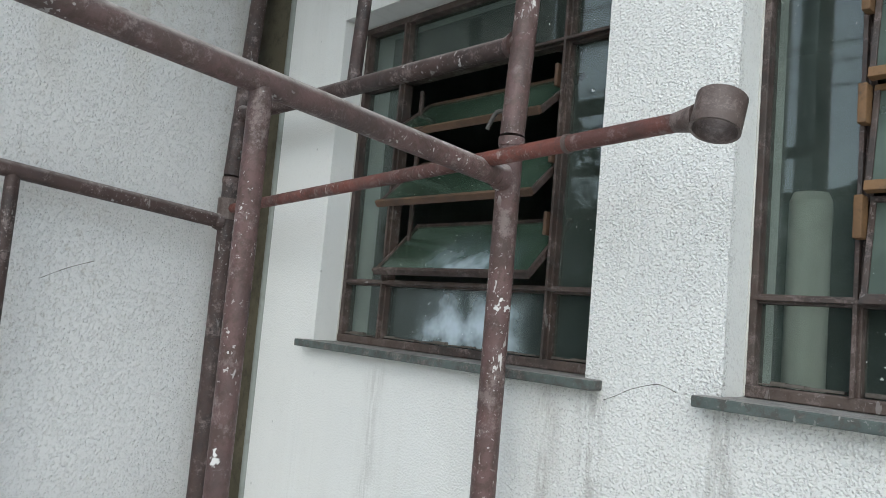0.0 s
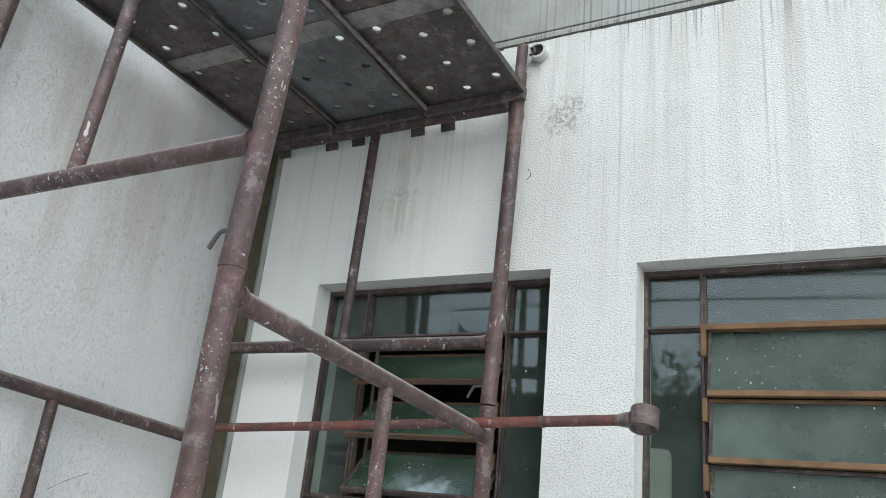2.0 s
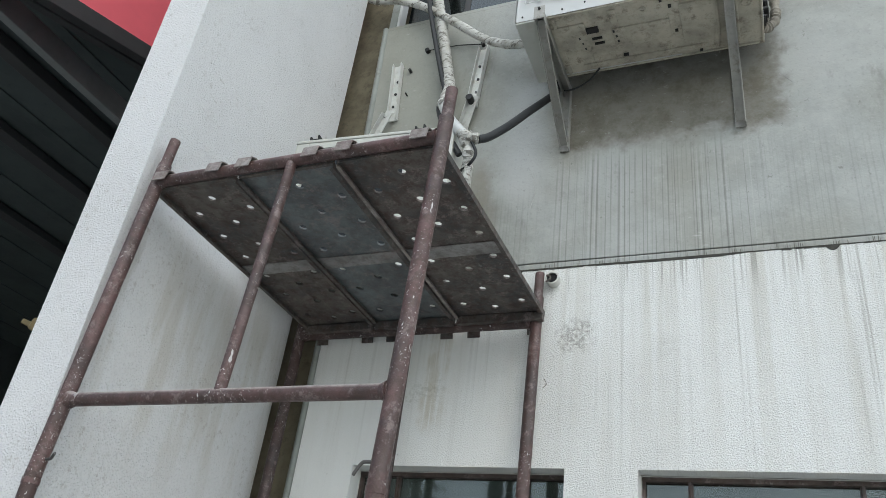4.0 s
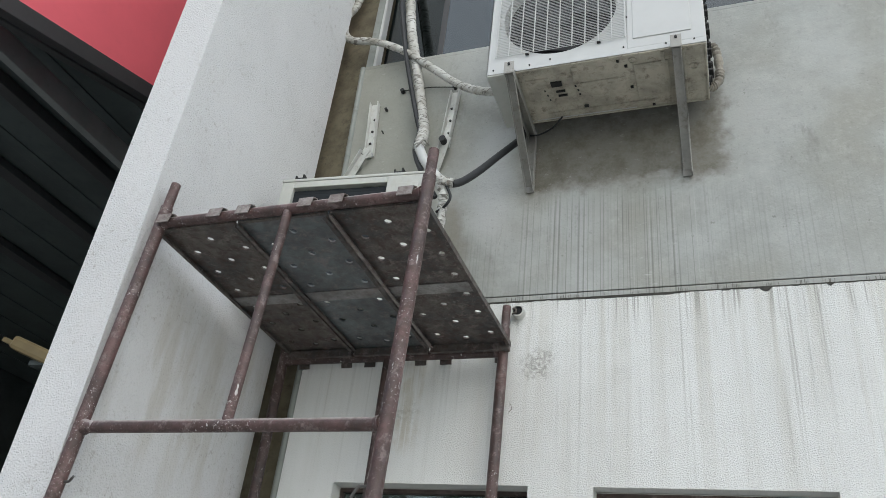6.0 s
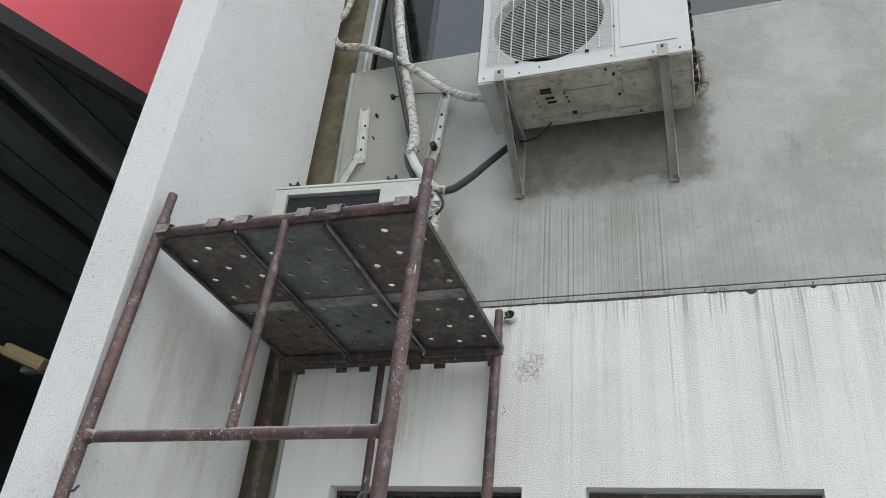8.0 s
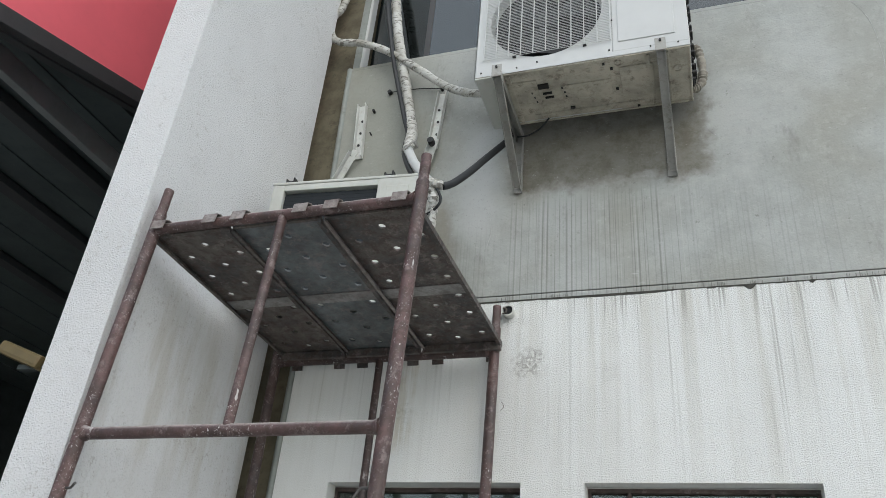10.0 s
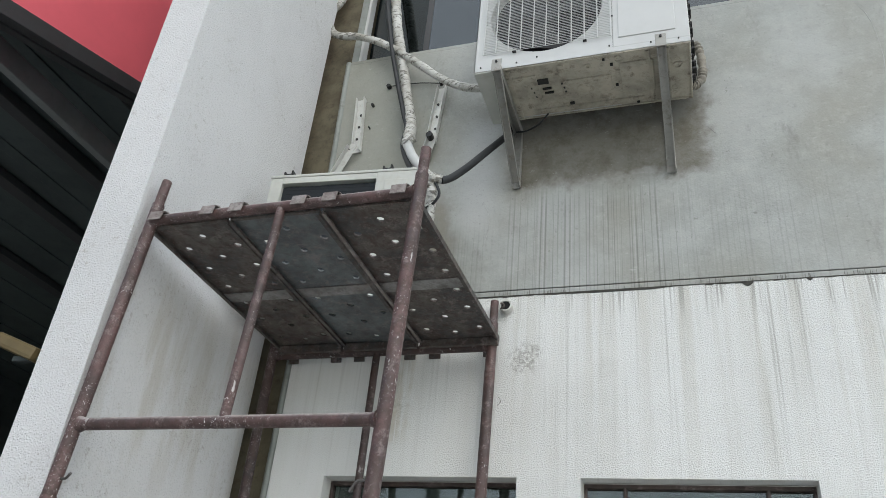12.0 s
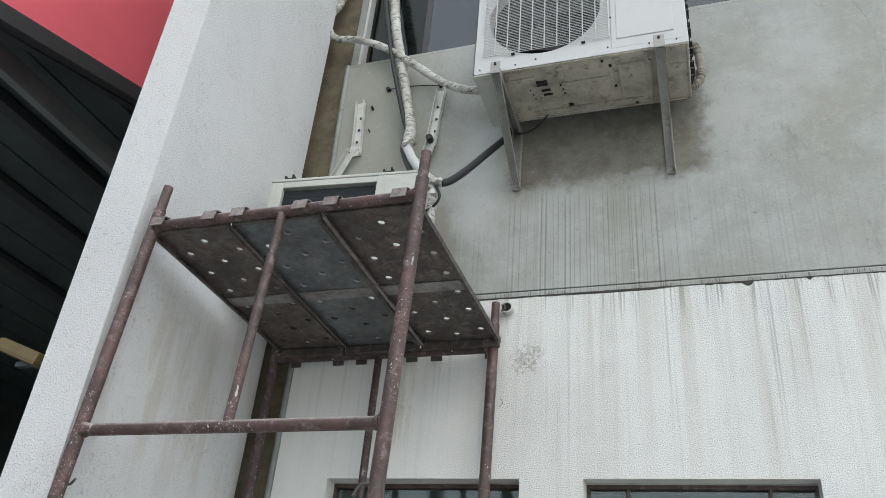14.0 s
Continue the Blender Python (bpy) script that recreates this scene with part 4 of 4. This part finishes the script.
    box(bm, x - 0.0022, x + 0.0022, YF - 0.014, YF - 0.009, gz0 - 0.004, gz1, 0.001)
    part("guard_rib", bm, M_ACWHITE, ac)
# base pan with pressed panels, slots and drain holes
bm = bmesh.new()
box(bm, X0 + 0.002, X1 - 0.002, YF + 0.004, YB + 0.002, ZB, ZB + 0.022, 0.003)
base = part("base_pan", bm, M_ACBOTTOM, ac, "stained base pan seen from below")
for a, b, c, d2 in ((X0 + 0.002, X1 - 0.002, YF + 0.004, YF + 0.012), (X0 + 0.002, X1 - 0.002, YB - 0.006, YB + 0.002), (X0 + 0.002, X0 + 0.010, YF + 0.012, YB - 0.006), (X1 - 0.010, X1 - 0.002, YF + 0.012, YB - 0.006),
                    (-0.02, -0.006, YF + 0.02, YB - 0.01), (0.575, 0.59, YF + 0.02, YB - 0.01), (0.66, 0.668, YF + 0.02, YB - 0.01)):
    part("pan_rim", box(bmesh.new(), a, b, c, d2, ZB - 0.008, ZB + 0.001, 0.002), M_ACBOTTOM, base)
for x, y, r in ((0.46, -0.385, 0.018), (0.50, -0.275, 0.016), (0.545, -0.32, 0.016), (0.50, -0.20, 0.018), (0.04, -0.33, 0.012), (0.70, -0.30, 0.02), (0.33, -0.37, 0.012)):
    part("pressed_ring", collar(bmesh.new(), (x, y, ZB - 0.006), (x, y, ZB + 0.001), r, r * 0.7, 16), M_ACBOTTOM, base)
for a, b, c, d2 in ((0.20, 0.42, -0.30, -0.20), (0.46, 0.60, -0.36, -0.16), (-0.05, 0.10, -0.36, -0.14), (0.05, 0.55, -0.135, -0.11), (0.20, 0.23, -0.40, -0.33)):
    part("pressed_panel", box(bmesh.new(), a, b, c, d2, ZB - 0.007, ZB + 0.001, 0.003), M_ACBOTTOM, base)
# drain slots are solid dark blocks, coloured like shaded openings
for x, y, sx, sy in ((0.125, -0.315, 0.024, 0.014), (0.135, -0.268, 0.02, 0.004), (0.14, -0.240, 0.02, 0.004), (0.205, -0.290, 0.004, 0.006), (0.212, -0.262, 0.004, 0.006),
                     (0.215, -0.235, 0.004, 0.006), (0.068, -0.285, 0.003, 0.006), (0.075, -0.255, 0.003, 0.006), (0.08, -0.225, 0.003, 0.006), (0.43, -0.36, 0.006, 0.006),
                     (0.44, -0.23, 0.006, 0.005), (0.23, -0.15, 0.01, 0.006), (0.40, -0.395, 0.005, 0.005), (0.52, -0.10, 0.006, 0.004)):
    part("dark_slot_block", box(bmesh.new(), x - sx, x + sx, y - sy, y + sy, ZB - 0.0076, ZB + 0.002), M_BOLT, base)
for x, z in ((X0 + 0.03, ZB + 0.02), (0.03, ZB + 0.02), (0.12, ZB + 0.035), (0.43, ZB + 0.035), (0.60, ZB + 0.02), (0.445, ZB + 0.21), (0.71, ZB + 0.02)):
    part("screw", tube(bmesh.new(), (x, YF - 0.004, z), (x, YF + 0.002, z), 0.0036, 8), M_BOLT, ac)
for x in (0.02, 0.33):
    part("guard_clip", box(bmesh.new(), x - 0.010, x + 0.006, YF - 0.012, YF - 0.001, ZB + 0.080, ZB + 0.086, 0.001), M_BOLT, ac)
part("pan_end", box(bmesh.new(), X0 + 0.001, X0 + 0.082, YF + 0.003, YB + 0.004, ZB - 0.0105, ZB - 0.001, 0.002), M_ACOLD, base, "cleaner painted end of the base pan")
# condenser coil showing at the open end
for k in range(34):
    z = ZB + 0.03 + k * 0.02
    bm = box(bmesh.new(), X1 - 0.002, X1 + 0.008 + 0.007 * (k % 3), YB - 0.10 + 0.02 * (k % 2), YB - 0.045 + 0.02 * (k % 2), z, z + 0.012, 0.004)
    part("pipe_bend", bm, M_BOLT, ac, "dark copper pipe bend")

for bx in (-0.050, 0.640):
    br = thing("wall_bracket", (bx, -0.01, 3.70), "grey steel bracket carrying the air conditioner", "wall bracket", "unit brackets")
    arm = bmesh.new()
    box(arm, bx - 0.019, bx + 0.019, -0.465, -0.004, ZB - 0.012, ZB - 0.008, 0.001)
    box(arm, bx - 0.019, bx - 0.016, -0.465, -0.004, ZB - 0.045, ZB - 0.008, 0.001)
    box(arm, bx + 0.016, bx + 0.019, -0.465, -0.004, ZB - 0.045, ZB - 0.008, 0.001)
    part("arm", arm, M_GALV, br)
    bm = bmesh.new()
    box(bm, bx - 0.022, bx + 0.022, -0.470, -0.464, ZB - 0.046, ZB + 0.022, 0.002)
    part("end_stop", bm, M_GALV, br)
    bm = bmesh.new()
    box(bm, bx - 0.020, bx + 0.020, -0.008, -0.003, 3.722, ZB - 0.008, 0.001)
    box(bm, bx + 0.016, bx + 0.020, -0.035, -0.006, 3.722, ZB - 0.008, 0.001)
    part("wall_leg", bm, M_GALV, br)
    sub = bmesh.new()
    L = math.hypot(0.42, 0.30)
    box(sub, -0.017, 0.017, -0.0025, 0.0025, 0, L, 0.001)
    box(sub, -0.017, -0.0145, -0.018, 0.0, 0, L)
    box(sub, 0.0145, 0.017, -0.018, 0.0, 0, L)
    sub.transform(Matrix.Translation((bx, -0.02, 3.745)) @ Matrix.Rotation(math.atan2(0.42, 0.30), 4, "X"))
    part("strut", sub, M_GALV, br)
    bm = bmesh.new()
    tube(bm, (bx, -0.478, ZB + 0.004), (bx, -0.464, ZB + 0.004), 0.0055, 8)
    part("bolt", bm, M_BOLT, br)

# ---------------------------------------------------------------- older unit standing on the deck
U0, U1, VF, VB, WB, WT = -1.045, -0.372, -0.455, -0.195, 2.974, 3.580
old = thing("old_air_conditioner", ((U0 + U1) / 2, (VF + VB) / 2, WB), "old yellowed air conditioner unit standing on the scaffold deck", "air conditioner")
old.rotation_euler = (0, 0, radians(4.8))
bm = bmesh.new()
box(bm, U0, U1, VF + 0.03, VB, WB, WT - 0.012, 0.004)
part("casing", bm, M_ACOLD, old)
bm = bmesh.new()
box(bm, U0 - 0.004, U1 + 0.002, VF - 0.004, VB + 0.004, WT - 0.014, WT, 0.005)
part("top_cover", bm, M_ACOLD, old)
bm = bmesh.new()
box(bm, U0, U0 + 0.055, VF, VF + 0.035, WB, WT - 0.014, 0.003)
box(bm, U0 + 0.055, U0 + 0.485, VF, VF + 0.035, WT - 0.045, WT - 0.014, 0.003)
box(bm, U0 + 0.055, U0 + 0.485, VF, VF + 0.035, WB, WB + 0.05, 0.003)
part("front_frame", bm, M_ACOLD, old)
bm = bmesh.new()
box(bm, U0 + 0.485, U1, VF - 0.002, VF + 0.035, WB, WT - 0.014, 0.004)
cover = part("service_panel", bm, M_ACOLD, old)
bm = bmesh.new()
box(bm, U0 + 0.525, U1 - 0.05, VF - 0.005, VF, WT - 0.20, WT - 0.055, 0.003)
part("pressed_cover", bm, M_ACOLD, cover)
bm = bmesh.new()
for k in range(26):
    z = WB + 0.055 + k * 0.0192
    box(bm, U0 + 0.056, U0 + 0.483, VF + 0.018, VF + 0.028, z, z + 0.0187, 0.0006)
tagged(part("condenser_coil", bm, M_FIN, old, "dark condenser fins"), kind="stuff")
for x in (U0 + 0.075, U1 - 0.145):
    bm = bmesh.new()
    box(bm, x - 0.022, x + 0.022, VF, VF + 0.04, WT, WT + 0.008, 0.001)
    box(bm, x - 0.022, x - 0.015, VF, VF + 0.04, WT + 0.008, WT + 0.020, 0.001)
    box(bm, x + 0.012, x + 0.019, VF, VF + 0.04, WT + 0.008, WT + 0.026, 0.001)
    part("bracket_clip", bm, M_BOLT, old)
for z in (3.37, 3.27):
    bm = bmesh.new()
    tube(bm, (U1, -0.33, z), (U1 + 0.035, -0.33, z), 0.014, 12)
    tube(bm, (U1 + 0.02, -0.33, z), (U1 + 0.02, -0.36, z), 0.010, 10)
    part("service_valve", bm, M_RING, old, smooth=True)

# empty brackets left on the concrete
for x0, x1, dx in ((-0.927, -0.904, -0.05), (-0.471, -0.497, 0.03)):
    eb = thing("empty_bracket", ((x0 + x1) / 2, -0.006, 4.052), "empty white bracket bolted to the concrete", "wall bracket", "empty brackets")
    bm = bmesh.new()
    m = Matrix.Translation((x1, 0, 4.052)) @ Matrix.Rotation(math.atan2(x0 - x1, 0.35), 4, "Y")
    sub = bmesh.new()
    box(sub, -0.024, 0.024, -0.008, -0.002, 0, 0.36, 0.001)
    box(sub, -0.024, -0.020, -0.034, -0.006, 0, 0.36, 0.001)
    box(sub, 0.020, 0.024, -0.034, -0.006, 0, 0.36, 0.001)
    add(bm, sub, m)
    part("wall_leg", bm, M_BRWHITE, eb)
    bm = bmesh.new()
    sub = bmesh.new()
    box(sub, -0.022, 0.022, -0.012, -0.008, -0.26, 0.05, 0.002)
    box(sub, -0.022, -0.018, -0.034, -0.010, -0.26, 0.03, 0.001)
    add(bm, sub, Matrix.Translation((x1 + dx * 0.4, -0.034, 4.032)) @ Matrix.Rotation(radians(38 if dx < 0 else 22), 4, "Y") @ Matrix.Rotation(radians(18), 4, "X"))
    part("folded_arm", bm, M_BRWHITE, eb)
    part("bolt", tube(bmesh.new(), (x1 + 0.4 * dx, -0.085 if dx > 0 else -0.05, 4.050), (x1 + 0.4 * dx, -0.030, 4.050), 0.017 if dx > 0 else 0.009, 10), M_BOLT, eb)
    for z in (4.14, 4.22, 4.30):
        part("bolt", tube(bmesh.new(), ((x0 + x1) / 2, -0.013, z), ((x0 + x1) / 2, -0.006, z), 0.007, 8), M_BOLT, eb)

for x, z, s in ((-0.780, 4.480, 0.012), (-0.858, 4.363, 0.008), (-0.856, 4.209, 0.004), (-0.482, 4.448, 0.010)):
    bm = bmesh.new()
    tube(bm, (x, -0.020, z), (x, 0.006, z), s, 8)
    solid("wall_plug", bm, M_BOLT, "dark old screw plug in the concrete", "screw plug", "thing", group="screw plugs")
bm = bmesh.new()
hose(bm, [(-0.780, -0.008, 4.482), (-0.681, -0.010, 4.476), (-0.601, -0.008, 4.473), (-0.482, -0.008, 4.449)], 0.003, 6)
solid("thin_wire", bm, M_BOLT, "thin dark wire across the concrete", "wire", "thing", smooth=True)

# ---------------------------------------------------------------- refrigerant lines and cables
bm = bmesh.new()
hose(bm, [(-0.873, 0.000, 5.472), (-0.804, -0.050, 5.108), (-0.753, -0.060, 4.827), (-0.685, -0.060, 4.540), (-0.635, -0.065, 4.314), (-0.582, -0.100, 4.115), (-0.552, -0.160, 4.017), (-0.505, -0.280, 3.838)], 0.0275, 14, 16, 0.085, 4)
solid("insulated_pipe", bm, M_TAPE, "white taped pipe bundle hanging to the old unit", "insulated pipe", "thing", True)
bm = bmesh.new()
hose(bm, [(-1.121, -0.010, 5.567), (-1.153, -0.050, 5.202), (-1.198, -0.060, 5.094), (-1.188, -0.060, 4.966), (-1.122, -0.060, 4.885), (-0.974, -0.070, 4.831), (-0.792, -0.085, 4.712), (-0.611, -0.085, 4.553), (-0.440, -0.100, 4.385), (-0.288, -0.160, 4.249), (-0.171, -0.200, 4.191), (-0.111, -0.200, 4.192)], 0.0205, 14, 16, 0.075, 7)
solid("insulated_pipe", bm, M_TAPE, "white taped pipe curling over to the upper unit", "insulated pipe", "thing", True)
bm = bmesh.new()
hose(bm, [(-0.516, -0.255, 3.875), (-0.505, -0.280, 3.838), (-0.468, -0.320, 3.762), (-0.430, -0.360, 3.689), (-0.358, -0.420, 3.575), (-0.324, -0.430, 3.529)], 0.021, 14, 8, 0.03, 6)
solid("white_pipe", bm, M_ACWHITE, "bare white pipe end below the taped bundle", "pipe", "thing", True)
bm = bmesh.new()
for k in range(5):
    c = Vector((-0.534 + 0.012 * k, -0.205 - 0.022 * k, 3.934 - 0.024 * k))
    ring = [c + 0.031 * (math.cos(a) * Vector((0.85, -0.2, 0.35)) + math.sin(a) * Vector((0.1, 0.95, 0.3))) + Vector((0, 0, 0.012 * math.sin(3 * a + k))) for a in (2 * math.pi * q / 9 for q in range(10))]
    hose(bm, ring, 0.005, 6, 3)
solid("tie_wire", bm, M_GALV, "grey wire wound round the taped pipe", "tie wire", "thing", True)
bm = bmesh.new()
hose(bm, [(-0.903, -0.030, 5.471), (-0.833, -0.100, 5.072), (-0.762, -0.100, 4.703), (-0.687, -0.100, 4.404), (-0.627, -0.100, 4.184), (-0.587, -0.130, 4.066), (-0.531, -0.260, 3.830), (-0.397, -0.400, 3.557), (-0.343, -0.400, 3.459)], 0.0125, 8)
solid("black_cable", bm, M_BLACK, "black cable along the taped pipe", "cable", "thing", True)
bm = bmesh.new()
hose(bm, [(-0.268, -0.420, 3.503), (-0.238, -0.380, 3.541), (-0.195, -0.300, 3.651), (-0.150, -0.200, 3.799), (-0.106, -0.080, 3.966), (-0.089, -0.045, 4.022), (-0.089, -0.070, 4.067)], 0.0165, 12)
solid("black_pipe", bm, M_BLACK, "black insulated pipe between the two units", "pipe", "thing", True)
bm = bmesh.new()
hose(bm, [(-0.343, -0.425, 3.553), (-0.309, -0.435, 3.514), (-0.262, -0.420, 3.505)], 0.021, 10, 8, 0.2, 3)
hose(bm, [(-0.324, -0.430, 3.529), (-0.304, -0.410, 3.460), (-0.321, -0.370, 3.400), (-0.333, -0.335, 3.370)], 0.020, 10, 8, 0.22, 5)
hose(bm, [(-0.299, -0.400, 3.440), (-0.317, -0.370, 3.331), (-0.334, -0.335, 3.271)], 0.016, 10, 8, 0.22, 8)
solid("taped_joint", bm, M_TAPE, "crumpled white tape round the pipe joint", "pipe joint", "thing", True)
bm = bmesh.new()
hose(bm, [(-0.288, -0.430, 3.493), (-0.268, -0.420, 3.441), (-0.288, -0.410, 3.406), (-0.337, -0.380, 3.400)], 0.006, 8)
solid("black_cable", bm, M_BLACK, "thin black cable looping at the old unit", "cable", "thing", True)
bm = bmesh.new()
hose(bm, [(0.785, -0.100, 4.364), (0.802, -0.100, 4.304), (0.805, -0.100, 4.205), (0.796, -0.100, 4.145), (0.767, -0.110, 4.110), (0.749, -0.120, 4.105)], 0.019, 12, 9, 0.22, 9)
solid("taped_pipe_end", bm, M_FOAM, "dirty white taped pipe at the unit's end", "insulated pipe", "thing", True)

bm = bmesh.new()
hose(bm, [(-0.052, -0.05, 4.02), (0.00, -0.06, 4.012), (0.06, -0.07, 4.035), (0.11, -0.10, 4.066)], 0.004, 7)
solid("black_cable", bm, M_BLACK, "thin black cable under the outdoor unit", "cable", "thing", smooth=True)

# pvc stub in the wall
bm = bmesh.new()
collar(bm, (-0.067, -0.035, 3.110), (-0.067, 0.05, 3.110), 0.0265, 0.0205, 24)
stub = solid("drain_stub", bm, M_PVC, "grey plastic drain stub in the wall", "drain pipe", "thing", True)
# solid cap in the pipe, its black colour standing for inner shade
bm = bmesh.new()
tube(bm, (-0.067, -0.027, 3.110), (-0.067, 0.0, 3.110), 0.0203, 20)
part("bore_cap", bm, M_DARKHOLE, stub)
bm = bmesh.new()
hose(bm, [(-0.085, -0.036, 3.118), (-0.074, -0.042, 3.112), (-0.070, -0.044, 3.102), (-0.076, -0.042, 3.094), (-0.088, -0.038, 3.092)], 0.0042, 8, 6, 0.25, 2)
part("broken_lip", bm, M_PUTTY, stub, "broken grey lip in the mouth of the stub", True)

# ---------------------------------------------------------------- dark shed beyond the side wall
edge = lambda y: 4.967 + 0.313 * (y + 0.718)
bm = bmesh.new()
prof = [(-1.9, edge(-1.9)), (1.9, edge(1.9)), (1.9, 9.5), (-1.9, 9.5)]
a = [bm.verts.new((-3.0, y, z)) for y, z in prof]
b = [bm.verts.new((-3.15, y, z)) for y, z in prof]
bm.faces.new(a)
bm.faces.new(b)
for k in range(4):
    bm.faces.new((a[k], a[(k + 1) % 4], b[(k + 1) % 4], b[k]))
solid("wall_red", bm, M_RED, "coral red painted gable panel of the neighbouring shed", "wall")
bm = bmesh.new()
sub = bmesh.new()
box(sub, -3.06, -2.98, -1.9, 2.75, -0.125, -0.004, 0.006)
box(sub, -3.12, -3.06, -1.9, 2.75, -0.14, -0.10, 0.004)
add(bm, sub, Matrix(((1, 0, 0, 0), (0, 1, 0, 0), (0, 0.313, 1, edge(0)), (0, 0, 0, 1))))
solid("trim_gutter", bm, M_GUTTER, "charcoal steel channel under the red panel", "trim")
bm = bmesh.new()
box(bm, -9.0, -3.16, -1.9, 6.0, 5.22, 5.26)
shed_roof = solid("roof_shed", bm, M_ROOFDK, "dark metal shed roof with shallow ribs seen from below", "roof")
for k in range(11):
    part("roof_rib", box(bmesh.new(), -3.56 - 0.5 * k, -3.44 - 0.5 * k, -1.9, 6.0, 5.208, 5.221, 0.004), M_ROOFDK, shed_roof)
for x0_, x1_, z0_, z1_, m in ((-3.47, -3.40, 4.925, 5.09, M_BEAMDK), (-4.02, -3.90, 5.12, 5.21, M_GUTTER), (-4.9, -4.75, 5.14, 5.21, M_GUTTER), (-6.0, -5.85, 5.14, 5.21, M_GUTTER)):
    bm = bmesh.new()
    box(bm, x0_, x1_, -1.9, 6.0, z0_, z1_, 0.006)
    solid("beam_shed", bm, m, "dark steel roof beam of the shed", "beam", group="shed beams")
for n, d in {"wall_shed_back": (-9.2, -1.8, 6.0, 6.2, 0, 9.5), "wall_shed_left": (-9.2, -9.0, -1.9, 6.2, 0, 9.5), "wall_shed_right": (-1.85, -1.76, 0.0, 6.0, 0, 9.5)}.items():
    bm = bmesh.new()
    box(bm, *d)
    solid(n, bm, M_BLACKWALL, "dark inner wall of the shed", "wall")
bm = bmesh.new()
box(bm, -9.2, -3.0, -1.9, 6.2, 9.5, 9.6)
solid("roof_shed_top", bm, M_ROOFDK, "dark flat roof over the shed", "roof")
fitting = thing("yellow_fitting", (-2.95, 0.30, 3.15), "yellow plastic fitting on a dark bar in the shed", "plastic fitting")
bm = bmesh.new()
sub = bmesh.new()
box(sub, -0.20, 0.16, -0.06, 0.06, -0.035, 0.045, 0.022)
box(sub, -0.30, -0.19, -0.04, 0.04, -0.02, 0.01, 0.006)
add(bm, sub, Matrix.Translation((-2.97, 0.30, 3.172)) @ Matrix.Rotation(radians(20), 4, "Y"))
part("shell", bm, M_YELLOW, fitting)
bm = bmesh.new()
box(bm, -3.0, -1.84, 0.28, 0.32, 3.10, 3.13, 0.004)
part("support_bar", bm, M_BLACKWALL, fitting)

# ---------------------------------------------------------------- across the yard, mirrored in the panes
def tree(x, y, h, seed):
    rnd = random.Random(seed)
    t = thing("tree", (x, y, 0), "leafy street tree across the yard", "tree", "street trees")
    bm = bmesh.new()
    tube(bm, (x, y, 0), (x + 0.1, y, h * 0.55), 0.16, 10, 0.09)
    tips = []
    for k in range(9):
        a = rnd.uniform(0, 6.28)
        p = Vector((x + 0.08, y, h * rnd.uniform(0.3, 0.55)))
        q = p + Vector((math.cos(a) * rnd.uniform(0.5, 1.2), math.sin(a) * rnd.uniform(0.5, 1.2), rnd.uniform(0.6, h * 0.38)))
        tube(bm, p, q, 0.06, 7, 0.02)
        tips.append(q)
    part("trunk", bm, M_BARK, t, smooth=True)
    verts, faces = [], []
    for k in range(2600):
        c = rnd.choice(tips) + Vector((rnd.gauss(0, 0.42), rnd.gauss(0, 0.42), rnd.gauss(0, 0.36)))
        u = Vector((rnd.uniform(-1, 1), rnd.uniform(-1, 1), rnd.uniform(-1, 1))).normalized() * 0.09
        v = u.cross(Vector((rnd.uniform(-1, 1), rnd.uniform(-1, 1), rnd.uniform(-1, 1)))).normalized() * 0.05
        i = len(verts)
        verts += [c - u, c + v, c + u, c - v]
        faces.append((i, i + 1, i + 2, i + 3))
    me = bpy.data.meshes.new("crown")
    me.from_pydata(verts, [], faces)
    me.materials.append(M_LEAF)
    ob = new("crown", me)
    ob.parent = t
    ob.matrix_parent_inverse = Matrix.Translation(-Vector(t.location))


for k, (x, y, h) in enumerate(((-5.6, -11.5, 5.2), (-2.9, -12.2, 5.0), (-8.5, -12, 5.6), (0.2, -13, 4.6), (3.6, -12.5, 5.2), (-12, -12.5, 5.4))):
    tree(x, y, h, 20 + k)
pole = thing("utility_pole", (-4.2, -11.0, 0), "concrete utility pole with cables across the yard", "utility pole")
part("pole", tube(bmesh.new(), (-4.2, -11, 0), (-4.2, -11, 9.5), 0.17, 14, 0.11), M_POLE, pole, smooth=True)
for k, z in enumerate((5.9, 6.3, 6.6, 7.6, 8.4)):
    bm = bmesh.new()
    hose(bm, [(-28, -11.2, z + 0.3), (-16, -11.2, z - 0.35), (-4.2, -11.2, z), (8, -11.2, z - 0.35), (20, -11.2, z + 0.2)], 0.022, 6, 6)
    part("cable", bm, M_BLACK, pole, smooth=True)
bm = bmesh.new()
box(bm, -22, 0.5, -16.4, -16.0, 0, 5.1)
solid("wall_opposite", bm, M_POLE, "grey boundary wall across the yard", "wall")
